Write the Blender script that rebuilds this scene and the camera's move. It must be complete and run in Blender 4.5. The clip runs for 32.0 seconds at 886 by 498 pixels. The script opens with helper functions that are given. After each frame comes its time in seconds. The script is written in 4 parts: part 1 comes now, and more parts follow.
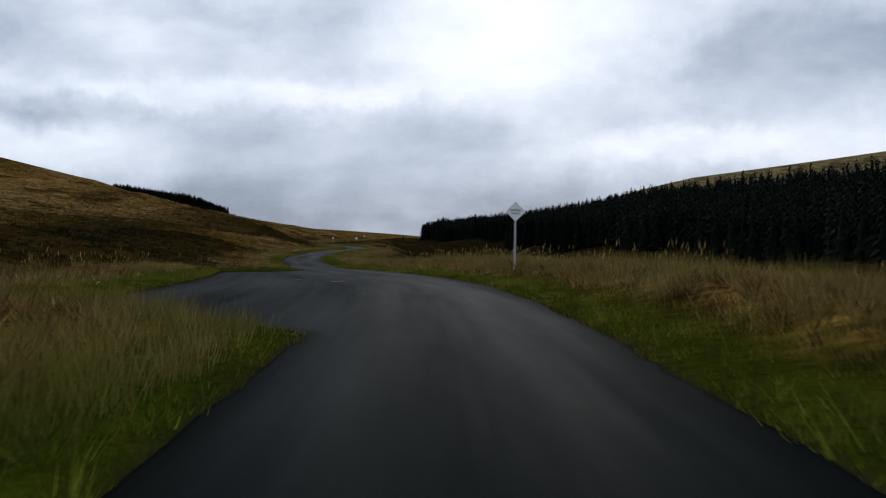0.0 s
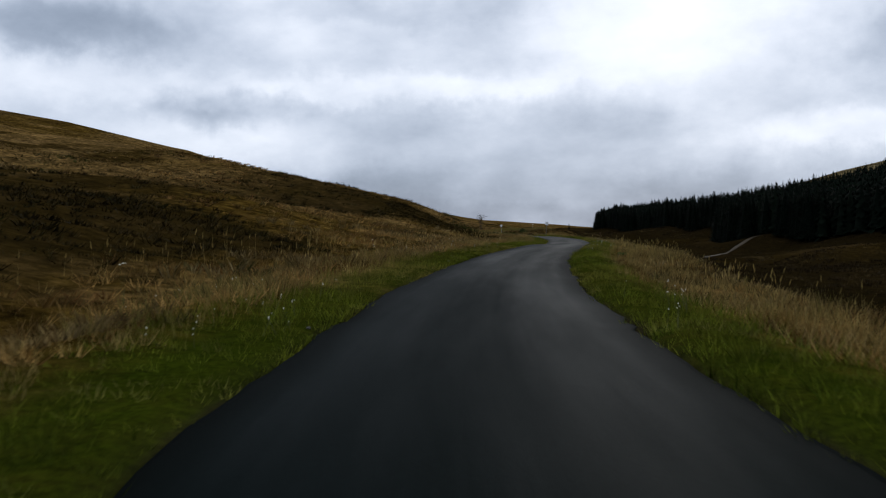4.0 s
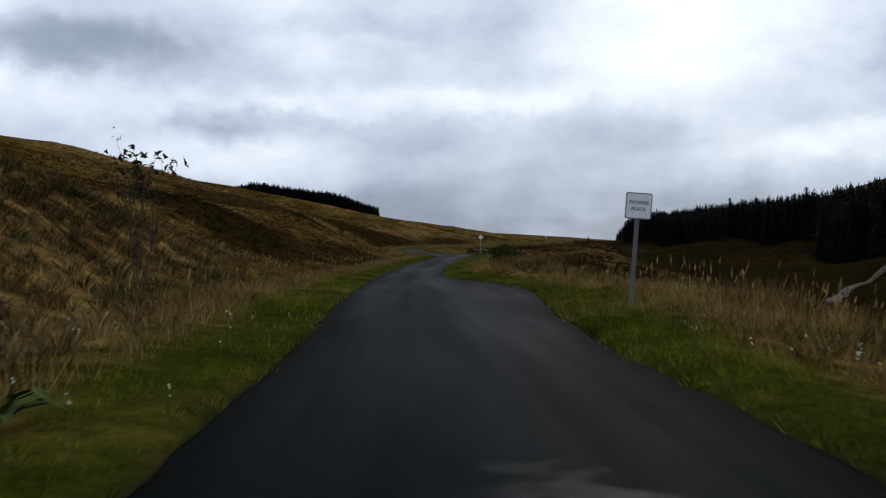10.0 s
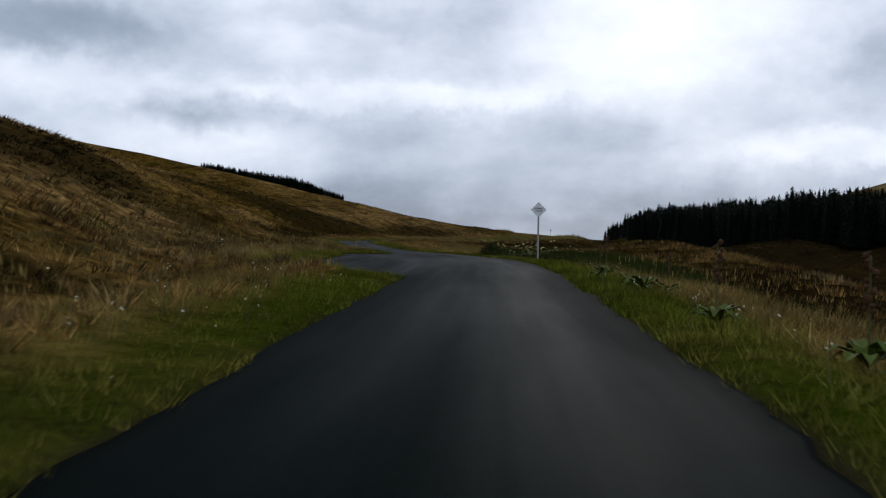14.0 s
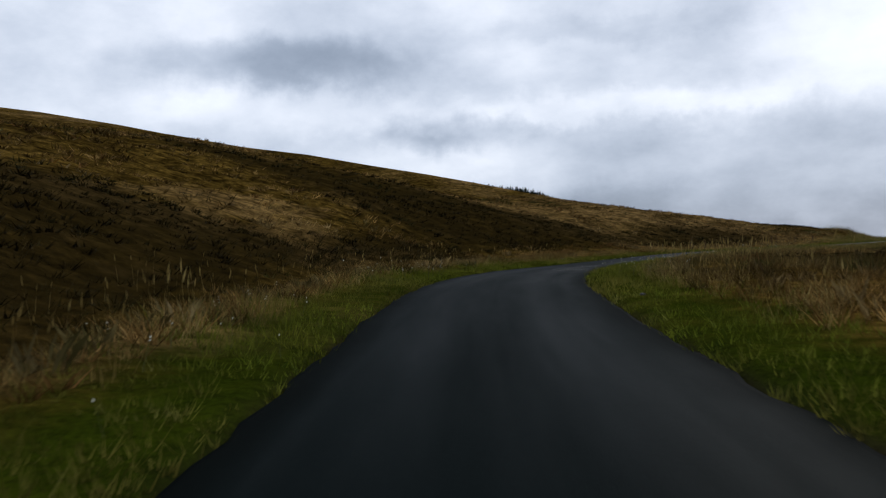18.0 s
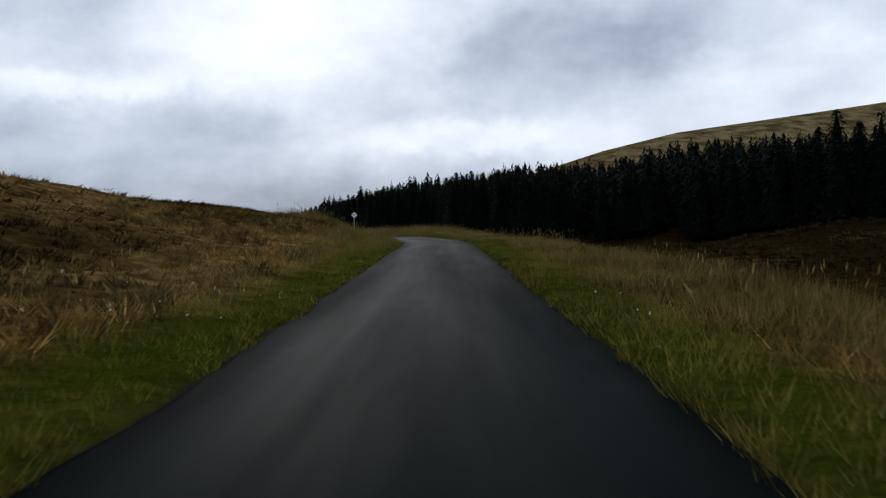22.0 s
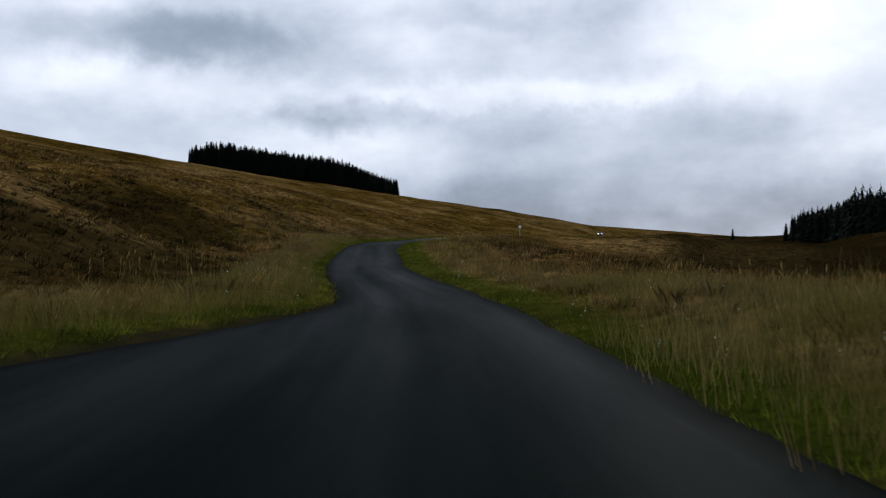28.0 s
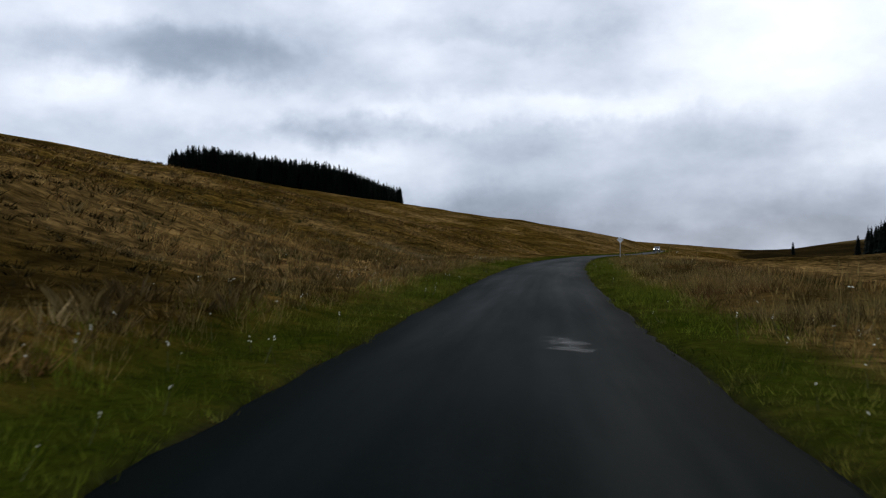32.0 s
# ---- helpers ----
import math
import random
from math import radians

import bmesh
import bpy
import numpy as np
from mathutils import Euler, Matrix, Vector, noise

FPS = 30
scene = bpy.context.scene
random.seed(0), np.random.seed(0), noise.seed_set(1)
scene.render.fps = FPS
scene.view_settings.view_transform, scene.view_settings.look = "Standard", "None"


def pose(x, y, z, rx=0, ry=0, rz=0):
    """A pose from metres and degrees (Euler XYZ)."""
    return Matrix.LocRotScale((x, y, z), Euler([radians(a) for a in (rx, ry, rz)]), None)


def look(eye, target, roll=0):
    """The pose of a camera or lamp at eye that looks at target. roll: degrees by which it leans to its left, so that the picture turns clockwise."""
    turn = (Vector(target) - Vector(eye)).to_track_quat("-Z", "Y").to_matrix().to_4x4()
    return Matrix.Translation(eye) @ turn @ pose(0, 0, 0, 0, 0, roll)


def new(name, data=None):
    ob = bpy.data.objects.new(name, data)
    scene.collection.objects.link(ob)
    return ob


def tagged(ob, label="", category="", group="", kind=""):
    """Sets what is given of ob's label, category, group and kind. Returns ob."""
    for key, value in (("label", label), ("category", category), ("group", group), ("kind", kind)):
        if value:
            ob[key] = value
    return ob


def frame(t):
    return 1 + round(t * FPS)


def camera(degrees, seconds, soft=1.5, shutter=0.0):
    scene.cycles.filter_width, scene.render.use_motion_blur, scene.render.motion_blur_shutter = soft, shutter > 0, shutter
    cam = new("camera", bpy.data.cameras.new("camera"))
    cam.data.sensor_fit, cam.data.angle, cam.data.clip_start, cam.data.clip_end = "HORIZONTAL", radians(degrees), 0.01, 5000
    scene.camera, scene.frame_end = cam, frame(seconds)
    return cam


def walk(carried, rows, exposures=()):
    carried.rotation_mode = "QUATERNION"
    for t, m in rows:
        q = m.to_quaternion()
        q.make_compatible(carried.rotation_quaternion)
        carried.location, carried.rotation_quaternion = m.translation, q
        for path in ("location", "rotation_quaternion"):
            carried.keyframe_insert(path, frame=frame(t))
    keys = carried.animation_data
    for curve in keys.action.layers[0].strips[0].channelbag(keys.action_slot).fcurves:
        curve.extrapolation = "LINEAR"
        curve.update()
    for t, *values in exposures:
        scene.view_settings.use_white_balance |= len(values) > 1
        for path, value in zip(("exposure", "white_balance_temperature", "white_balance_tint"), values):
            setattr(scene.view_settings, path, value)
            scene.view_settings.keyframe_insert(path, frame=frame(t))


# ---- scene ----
cam = camera(50.0, 32.0, soft=1.2, shutter=0.09)
PATH = [
    (0.0, (0.23, 0.00, 1.44), (-1.31, 49.97, 0.86), 0.00),
    (0.5, (-0.62, 9.99, 1.49), (-4.11, 59.85, 0.42), 0.40),
    (1.0, (-2.08, 19.94, 1.43), (-7.92, 69.58, -0.08), 0.00),
    (1.5, (-3.25, 29.84, 1.33), (-11.24, 79.17, -0.18), 0.60),
    (2.0, (-4.99, 39.69, 1.12), (-14.74, 88.70, -0.15), -0.30),
    (2.5, (-7.24, 49.48, 0.82), (-18.08, 98.25, -0.90), -0.90),
    (4.5, (-15.94, 88.78, 0.65), (-24.36, 138.05, -0.08), -0.10),
    (5.0, (-17.15, 98.70, 0.71), (-23.05, 148.34, 0.23), -0.60),
    (5.5, (-17.89, 108.66, 0.72), (-21.82, 158.50, 0.37), -0.50),
    (6.0, (-18.28, 118.65, 0.82), (-20.67, 168.59, 0.76), 0.90),
    (6.5, (-18.41, 128.64, 0.86), (-19.91, 178.62, 0.58), 0.60),
    (7.0, (-18.48, 138.64, 0.80), (-19.53, 188.62, 0.12), 0.10),
    (7.5, (-18.81, 148.63, 0.68), (-20.67, 198.59, -0.35), -0.90),
    (8.0, (-19.44, 158.62, 0.62), (-23.06, 208.49, 0.20), -0.30),
    (8.5, (-20.44, 168.59, 0.66), (-25.75, 218.30, 0.35), 0.80),
    (9.0, (-21.83, 178.51, 0.71), (-29.43, 227.93, 0.34), 0.20),
    (9.5, (-23.78, 188.37, 0.71), (-33.30, 237.45, 0.18), -0.60),
    (10.0, (-25.89, 198.16, 0.79), (-36.36, 247.05, 0.47), -0.70),
    (10.5, (-28.24, 207.90, 0.73), (-40.14, 256.46, -0.05), -0.40),
    (11.0, (-30.80, 217.60, 0.70), (-43.59, 265.93, -0.12), -0.20),
    (11.5, (-33.24, 227.27, 0.57), (-46.53, 275.45, -0.62), 0.20),
    (12.0, (-35.59, 236.92, 0.39), (-48.95, 285.07, -1.41), 0.90),
    (12.5, (-37.95, 246.60, 0.28), (-50.35, 295.03, -0.66), 0.70),
    (13.0, (-40.08, 256.34, 0.21), (-50.79, 305.18, -0.68), -0.60),
    (13.5, (-41.88, 266.16, 0.14), (-50.73, 315.37, -0.56), 1.00),
    (15.5, (-47.32, 305.49, 0.51), (-56.97, 354.55, 0.01), 0.70),
    (16.0, (-49.91, 315.26, 0.48), (-61.46, 363.91, -0.24), 1.50),
    (16.5, (-52.12, 324.93, 0.38), (-65.99, 372.96, -0.49), 0.90),
    (17.0, (-55.02, 334.44, 0.28), (-71.59, 381.60, -0.91), 0.80),
    (17.5, (-58.65, 343.76, 0.24), (-77.79, 389.94, -0.43), -1.20),
    (18.0, (-62.60, 352.92, 0.27), (-83.47, 398.36, 0.47), -1.50),
    (18.5, (-66.36, 362.08, 0.41), (-86.27, 407.94, 0.04), -0.80),
    (19.0, (-69.52, 371.45, 0.67), (-85.36, 418.86, -0.26), -0.60),
    (19.5, (-72.07, 381.09, 0.81), (-83.48, 429.76, -0.37), -1.60),
    (20.0, (-73.64, 390.94, 0.76), (-79.84, 440.55, -0.05), -0.50),
    (20.5, (-74.32, 400.83, 0.81), (-75.03, 450.82, 0.37), -0.20),
    (21.0, (-73.93, 410.56, 0.97), (-69.76, 460.37, -0.05), 0.40),
    (21.5, (-72.46, 420.04, 1.02), (-63.89, 469.29, 0.07), 0.40),
    (22.0, (-70.52, 429.27, 1.02), (-60.42, 478.23, -0.04), -1.20),
    (22.5, (-68.62, 438.32, 1.01), (-58.90, 487.34, -0.55), -2.00),
    (23.0, (-66.83, 447.21, 1.08), (-56.90, 496.20, 0.08), -1.40),
    (23.5, (-65.13, 455.97, 1.20), (-55.24, 504.98, 0.73), -0.20),
    (24.0, (-63.37, 464.67, 1.31), (-53.93, 513.77, 0.86), 0.70),
    (24.5, (-61.69, 473.31, 1.39), (-53.22, 522.58, 0.95), 0.60),
    (25.0, (-60.70, 481.91, 1.46), (-53.90, 531.44, 0.52), 0.40),
    (25.5, (-59.74, 490.49, 1.58), (-56.52, 540.38, 0.59), 1.60),
    (26.0, (-59.89, 499.02, 1.64), (-61.66, 548.98, 0.72), 2.70),
    (26.5, (-60.86, 507.52, 1.60), (-67.35, 557.09, 1.22), 1.70),
    (28.5, (-69.11, 540.94, 1.24), (-86.83, 587.68, 0.25), 0.00),
    (29.0, (-72.34, 549.02, 1.10), (-92.29, 594.86, -0.03), 0.00),
    (29.3, (-74.27, 553.82, 1.01), (-95.36, 599.13, -0.22), 0.00),
    (29.6, (-76.33, 558.57, 0.94), (-98.43, 603.40, -0.50), -0.60),
    (30.0, (-79.19, 564.88, 0.96), (-102.40, 609.16, 0.33), -1.30),
    (30.5, (-82.83, 572.81, 1.14), (-105.11, 617.57, 1.85), -1.50),
    (31.0, (-86.34, 580.90, 1.50), (-106.32, 626.73, 2.14), -1.60),
    (31.5, (-89.36, 589.19, 1.77), (-107.06, 635.95, 2.56), -0.80),
    (32.0, (-91.92, 597.68, 1.94), (-107.52, 645.18, 1.96), 0.00),

]
walk(cam, [(t, look(eye, target, roll)) for t, eye, target, roll in PATH], exposures=[(0, 0), (29.3, 0), (30.0, 0.2), (30.7, 0), (32, 0)])

# ---- node helpers ----


def node(nt, kind, **values):
    n = nt.nodes.new(kind)
    for key, value in values.items():
        if key == "op":
            n.operation = value
        elif key == "mode":
            n.blend_type = value
        elif key == "typ":
            n.data_type = value
        else:
            n.inputs[key.replace("_", " ")].default_value = value
    return n


def calc(nt, op, a, b=0.0, clamp=False):
    n = nt.nodes.new("ShaderNodeMath")
    n.operation, n.use_clamp = op, clamp
    for i, v in enumerate((a, b)):
        if isinstance(v, (int, float)):
            n.inputs[i].default_value = v
        else:
            nt.links.new(v, n.inputs[i])
    return n.outputs[0]


def mix(nt, fac, a, b, mode="MIX"):
    n = nt.nodes.new("ShaderNodeMix")
    n.data_type, n.blend_type, n.clamp_factor = "RGBA", mode, True
    for sock, v in ((n.inputs[0], fac), (n.inputs[6], a), (n.inputs[7], b)):
        if isinstance(v, (int, float)):
            sock.default_value = v
        elif isinstance(v, tuple):
            sock.default_value = (*v, 1)
        else:
            nt.links.new(v, sock)
    return n.outputs[2]


def ramp(nt, value, lo, hi):
    n = nt.nodes.new("ShaderNodeMapRange")
    n.inputs["From Min"].default_value, n.inputs["From Max"].default_value = lo, hi
    nt.links.new(value, n.inputs["Value"])
    return n.outputs[0]


def noise_tex(nt, vec, scale, detail=4.0, rough=0.55):
    n = nt.nodes.new("ShaderNodeTexNoise")
    n.inputs["Scale"].default_value, n.inputs["Detail"].default_value, n.inputs["Roughness"].default_value = scale, detail, rough
    if vec is not None:
        nt.links.new(vec, n.inputs["Vector"])
    return n.outputs["Fac"]


# ---- sky and sun ----
SUN_AZ, SUN_EL = radians(-4), radians(28)  # azimuth from +y towards -x
world = bpy.data.worlds.new("sky")
scene.world = world
world.use_nodes = True
nt = world.node_tree
nt.nodes.clear()
geo = nt.nodes.new("ShaderNodeTexCoord")
sep = nt.nodes.new("ShaderNodeSeparateXYZ")
nt.links.new(geo.outputs["Generated"], sep.inputs[0])
dx, dy, dz = sep.outputs
warp_tex = nt.nodes.new("ShaderNodeTexNoise")
warp_tex.inputs["Scale"].default_value, warp_tex.inputs["Detail"].default_value = 7.0, 5.0
nt.links.new(geo.outputs["Generated"], warp_tex.inputs["Vector"])
wsep = nt.nodes.new("ShaderNodeSeparateColor")
nt.links.new(warp_tex.outputs["Color"], wsep.inputs[0])
az = calc(nt, "MULTIPLY", calc(nt, "ARCTAN2", calc(nt, "MULTIPLY", dx, -1.0), dy), 57.296)
el = calc(nt, "MULTIPLY", calc(nt, "ARCSINE", dz), 57.296)
az = calc(nt, "ADD", az, calc(nt, "MULTIPLY", calc(nt, "SUBTRACT", wsep.outputs[0], 0.5), 8.0))
el = calc(nt, "ADD", el, calc(nt, "MULTIPLY", calc(nt, "SUBTRACT", wsep.outputs[1], 0.5), 4.0))

ragged = nt.nodes.new("ShaderNodeTexNoise")
ragged.inputs["Scale"].default_value, ragged.inputs["Detail"].default_value, ragged.inputs["Roughness"].default_value = 26.0, 6.0, 0.62
nt.links.new(geo.outputs["Generated"], ragged.inputs["Vector"])
rsep = nt.nodes.new("ShaderNodeSeparateColor")
nt.links.new(ragged.outputs["Color"], rsep.inputs[0])
az = calc(nt, "ADD", az, calc(nt, "MULTIPLY", calc(nt, "SUBTRACT", rsep.outputs[0], 0.5), 5.0))
el = calc(nt, "ADD", el, calc(nt, "MULTIPLY", calc(nt, "SUBTRACT", rsep.outputs[1], 0.5), 2.0))


def bank(a, e, sa, se, tilt=0.0):
    """A soft cloud bank at azimuth a and elevation e, degrees."""
    da = calc(nt, "SUBTRACT", az, a)
    de = calc(nt, "SUBTRACT", calc(nt, "SUBTRACT", el, e), calc(nt, "MULTIPLY", da, tilt))
    q = calc(nt, "ADD", calc(nt, "POWER", calc(nt, "DIVIDE", da, sa), 2.0), calc(nt, "POWER", calc(nt, "DIVIDE", de, se), 2.0))
    return calc(nt, "EXPONENT", calc(nt, "MULTIPLY", calc(nt, "POWER", q, 1.7), -1.0))


# broken cloud all over the sky, flatter towards the horizon
stretch = nt.nodes.new("ShaderNodeMapping")
stretch.inputs["Scale"].default_value = (1.0, 1.0, 1.9)
nt.links.new(geo.outputs["Generated"], stretch.inputs["Vector"])
puffs = noise_tex(nt, stretch.outputs[0], 4.4, 7.0, 0.50)
fine = noise_tex(nt, stretch.outputs[0], 14.0, 8.0, 0.62)
light = calc(nt, "ADD", 0.82, calc(nt, "MULTIPLY", calc(nt, "SUBTRACT", ramp(nt, puffs, 0.38, 0.60), 0.5), 0.22))
light = calc(nt, "ADD", light, calc(nt, "MULTIPLY", calc(nt, "SUBTRACT", fine, 0.5), 0.26))
BANKS = [(0, 12.0, 7, 3.2, 0.16), (13, 8.7, 12, 0.9, 0.16), (6, 5.8, 11, 1.9, -0.22), (-19, 9.8, 8, 3.4, -0.30), (23.4, 7.6, 4.8, 1.2, -0.23), (25.5, 6.6, 4.5, 0.7, -0.14),
         (34, 11.4, 9, 1.5, -0.27), (33, 8.6, 12, 1.2, 0.12), (2, 1.4, 44, 2.7, -0.34), (-12, 5.4, 6, 1.0, 0.16), (7, 2.2, 7, 0.8, 0.07), (14, 12.8, 8, 0.8, -0.10)]
for a, e, sa, se, amount in BANKS:
    light = calc(nt, "ADD", light, calc(nt, "MULTIPLY", bank(a, e, sa, se, -0.12 if a < -15 else 0.0), amount))
light = calc(nt, "MINIMUM", calc(nt, "MAXIMUM", light, 0.3), 1.12)
grey = mix(nt, ramp(nt, light, 0.35, 0.95), (0.705, 0.868, 1.150), (0.905, 0.970, 1.098))
sky = nt.nodes.new("ShaderNodeTexSky")
sky.sky_type, sky.sun_disc, sky.sun_elevation, sky.sun_rotation = "NISHITA", False, SUN_EL, -SUN_AZ
clouds = node(nt, "ShaderNodeVectorMath", op="SCALE")
nt.links.new(grey, clouds.inputs[0])
nt.links.new(light, clouds.inputs["Scale"])
blue = node(nt, "ShaderNodeVectorMath", op="SCALE")
nt.links.new(sky.outputs[0], blue.inputs[0])
blue.inputs["Scale"].default_value = 0.1
cover = mix(nt, 0.97, blue.outputs[0], clouds.outputs[0])
back = nt.nodes.new("ShaderNodeBackground")
back.inputs["Strength"].default_value = 1.0
nt.links.new(cover, back.inputs["Color"])
out = nt.nodes.new("ShaderNodeOutputWorld")
nt.links.new(back.outputs[0], out.inputs[0])

sun = new("sun", bpy.data.lights.new("sun", "SUN"))
sun.data.energy, sun.data.angle, sun.data.color = 0.9, radians(25), (1.0, 0.96, 0.9)
sun.matrix_world = look((0, 0, 50), (math.sin(SUN_AZ) * 50, -math.cos(SUN_AZ) * 50, 50 - math.tan(SUN_EL) * 50))

# ---- materials ----


def material(name, rough=0.8, spec=0.3):
    m = bpy.data.materials.new(name)
    m.use_nodes = True
    b = m.node_tree.nodes["Principled BSDF"]
    b.inputs["Roughness"].default_value, b.inputs["Specular IOR Level"].default_value = rough, spec
    return m, m.node_tree, b


def bump(nt, b, height, strength, distance):
    n = nt.nodes.new("ShaderNodeBump")
    n.inputs["Strength"].default_value, n.inputs["Distance"].default_value = strength, distance
    nt.links.new(height, n.inputs["Height"])
    nt.links.new(n.outputs[0], b.inputs["Normal"])


def position(nt):
    return nt.nodes.new("ShaderNodeNewGeometry").outputs["Position"]


def attribute(nt, name):
    n = nt.nodes.new("ShaderNodeAttribute")
    n.attribute_name = name
    return n.outputs["Fac"]


def island(nt):
    return nt.nodes.new("ShaderNodeNewGeometry").outputs["Random Per Island"]


def plain(name, rgb, rough=0.7, spec=0.3, grain=30.0, amount=0.25, metal=0.0):
    m, nt, b = material(name, rough, spec)
    p = nt.nodes.new("ShaderNodeTexCoord").outputs["Object"]
    n = calc(nt, "ADD", calc(nt, "MULTIPLY", noise_tex(nt, p, grain), 0.6), calc(nt, "MULTIPLY", noise_tex(nt, p, grain / 8), 0.4))
    dark = tuple(c * (1 - amount) for c in rgb)
    lite = tuple(min(1, c * (1 + amount)) for c in rgb)
    nt.links.new(mix(nt, ramp(nt, n, 0.3, 0.7), dark, lite), b.inputs["Base Color"])
    b.inputs["Metallic"].default_value = metal
    return m


def clumps(nt, p, c, low, high):
    """Pale and dark clumps of growth, alike in the ground and in what grows on it."""
    n = calc(nt, "ADD", calc(nt, "MULTIPLY", noise_tex(nt, p, 1.15, 3.0, 0.6), 0.55), calc(nt, "MULTIPLY", noise_tex(nt, p, 0.32, 3.0, 0.6), 0.45))
    return mix(nt, 1.0, c, mix(nt, ramp(nt, n, 0.40, 0.60), (low, low, low), (high, high, high)), "MULTIPLY")


def foliage(name, tones, patch=0.25, rough=0.9, dead=None, more=(), clump=None):
    """Blades that vary one by one and in patches."""
    m, nt, b = material(name, rough, 0.03)
    p = position(nt)
    c = mix(nt, island(nt), tones[0], tones[1])
    c = mix(nt, ramp(nt, noise_tex(nt, p, patch, 3.0), 0.42, 0.62), c, tones[2])
    if dead:
        c = mix(nt, ramp(nt, noise_tex(nt, p, patch * 0.23, 3.0), 0.48, 0.68), c, dead)
    for scale, lo, hi, tone in more:
        c = mix(nt, calc(nt, "MULTIPLY", ramp(nt, noise_tex(nt, p, scale, 4.0, 0.6), lo, hi), 0.85), c, mix(nt, island(nt), tuple(v * 0.5 for v in tone), tuple(v * 1.5 for v in tone)))
    if clump:
        c = clumps(nt, p, c, *clump)
    nt.links.new(c, b.inputs["Base Color"])
    return m


def asphalt():
    m, nt, b = material("wet_asphalt", 0.6, 0.1)
    uv = nt.nodes.new("ShaderNodeUVMap").outputs[0]
    s = nt.nodes.new("ShaderNodeSeparateXYZ")
    nt.links.new(uv, s.inputs[0])
    p = position(nt)

    def drawn_out(x, y):
        n = nt.nodes.new("ShaderNodeMapping")
        n.inputs["Scale"].default_value = (x, y, 1.0)
        nt.links.new(uv, n.inputs["Vector"])
        return n.outputs[0]
    streak = noise_tex(nt, drawn_out(2.6, 0.035), 1.0, 5.0, 0.6)
    damp = noise_tex(nt, drawn_out(0.6, 0.06), 1.0, 5.0, 0.6)
    stone, speck = noise_tex(nt, p, 70.0, 2.0), noise_tex(nt, p, 24.0, 3.0, 0.7)
    lat = calc(nt, "ABSOLUTE", s.outputs[0])
    track = calc(nt, "EXPONENT", calc(nt, "MULTIPLY", calc(nt, "POWER", calc(nt, "DIVIDE", calc(nt, "SUBTRACT", lat, 0.78), 0.34), 2.0), -1.0))
    rim = ramp(nt, calc(nt, "ADD", attribute(nt, "inset"), calc(nt, "MULTIPLY", calc(nt, "SUBTRACT", damp, 0.5), 0.5)), 0.45, 0.05)
    c = mix(nt, ramp(nt, calc(nt, "ADD", calc(nt, "MULTIPLY", stone, 0.5), calc(nt, "MULTIPLY", speck, 0.5)), 0.40, 0.62), (0.0006, 0.0022, 0.0021), (0.0026, 0.0056, 0.0054))
    c = mix(nt, calc(nt, "MULTIPLY", ramp(nt, damp, 0.45, 0.70), 0.7), c, (0.0032, 0.0058, 0.0058))
    c = mix(nt, calc(nt, "MULTIPLY", rim, 0.6), c, (0.0022, 0.0026, 0.0020))
    nt.links.new(c, b.inputs["Base Color"])
    wet = calc(nt, "ADD", calc(nt, "MULTIPLY", ramp(nt, streak, 0.30, 0.72), 0.3), calc(nt, "MULTIPLY", ramp(nt, damp, 0.36, 0.66), 0.7))
    wet = calc(nt, "MULTIPLY", calc(nt, "ADD", calc(nt, "MULTIPLY", wet, 0.8), calc(nt, "MULTIPLY", track, 0.18)), calc(nt, "SUBTRACT", 1.0, calc(nt, "MULTIPLY", rim, 0.85)))
    nt.links.new(calc(nt, "ADD", 0.0009, calc(nt, "MULTIPLY", wet, 0.0021)), b.inputs["Specular IOR Level"])
    nt.links.new(calc(nt, "SUBTRACT", 0.54, calc(nt, "MULTIPLY", wet, 0.12)), b.inputs["Roughness"])
    b.inputs["Specular Tint"].default_value = (0.84, 1.0, 1.0, 1.0)
    bump(nt, b, calc(nt, "ADD", stone, calc(nt, "MULTIPLY", speck, 0.6)), 0.22, 0.006)
    return m


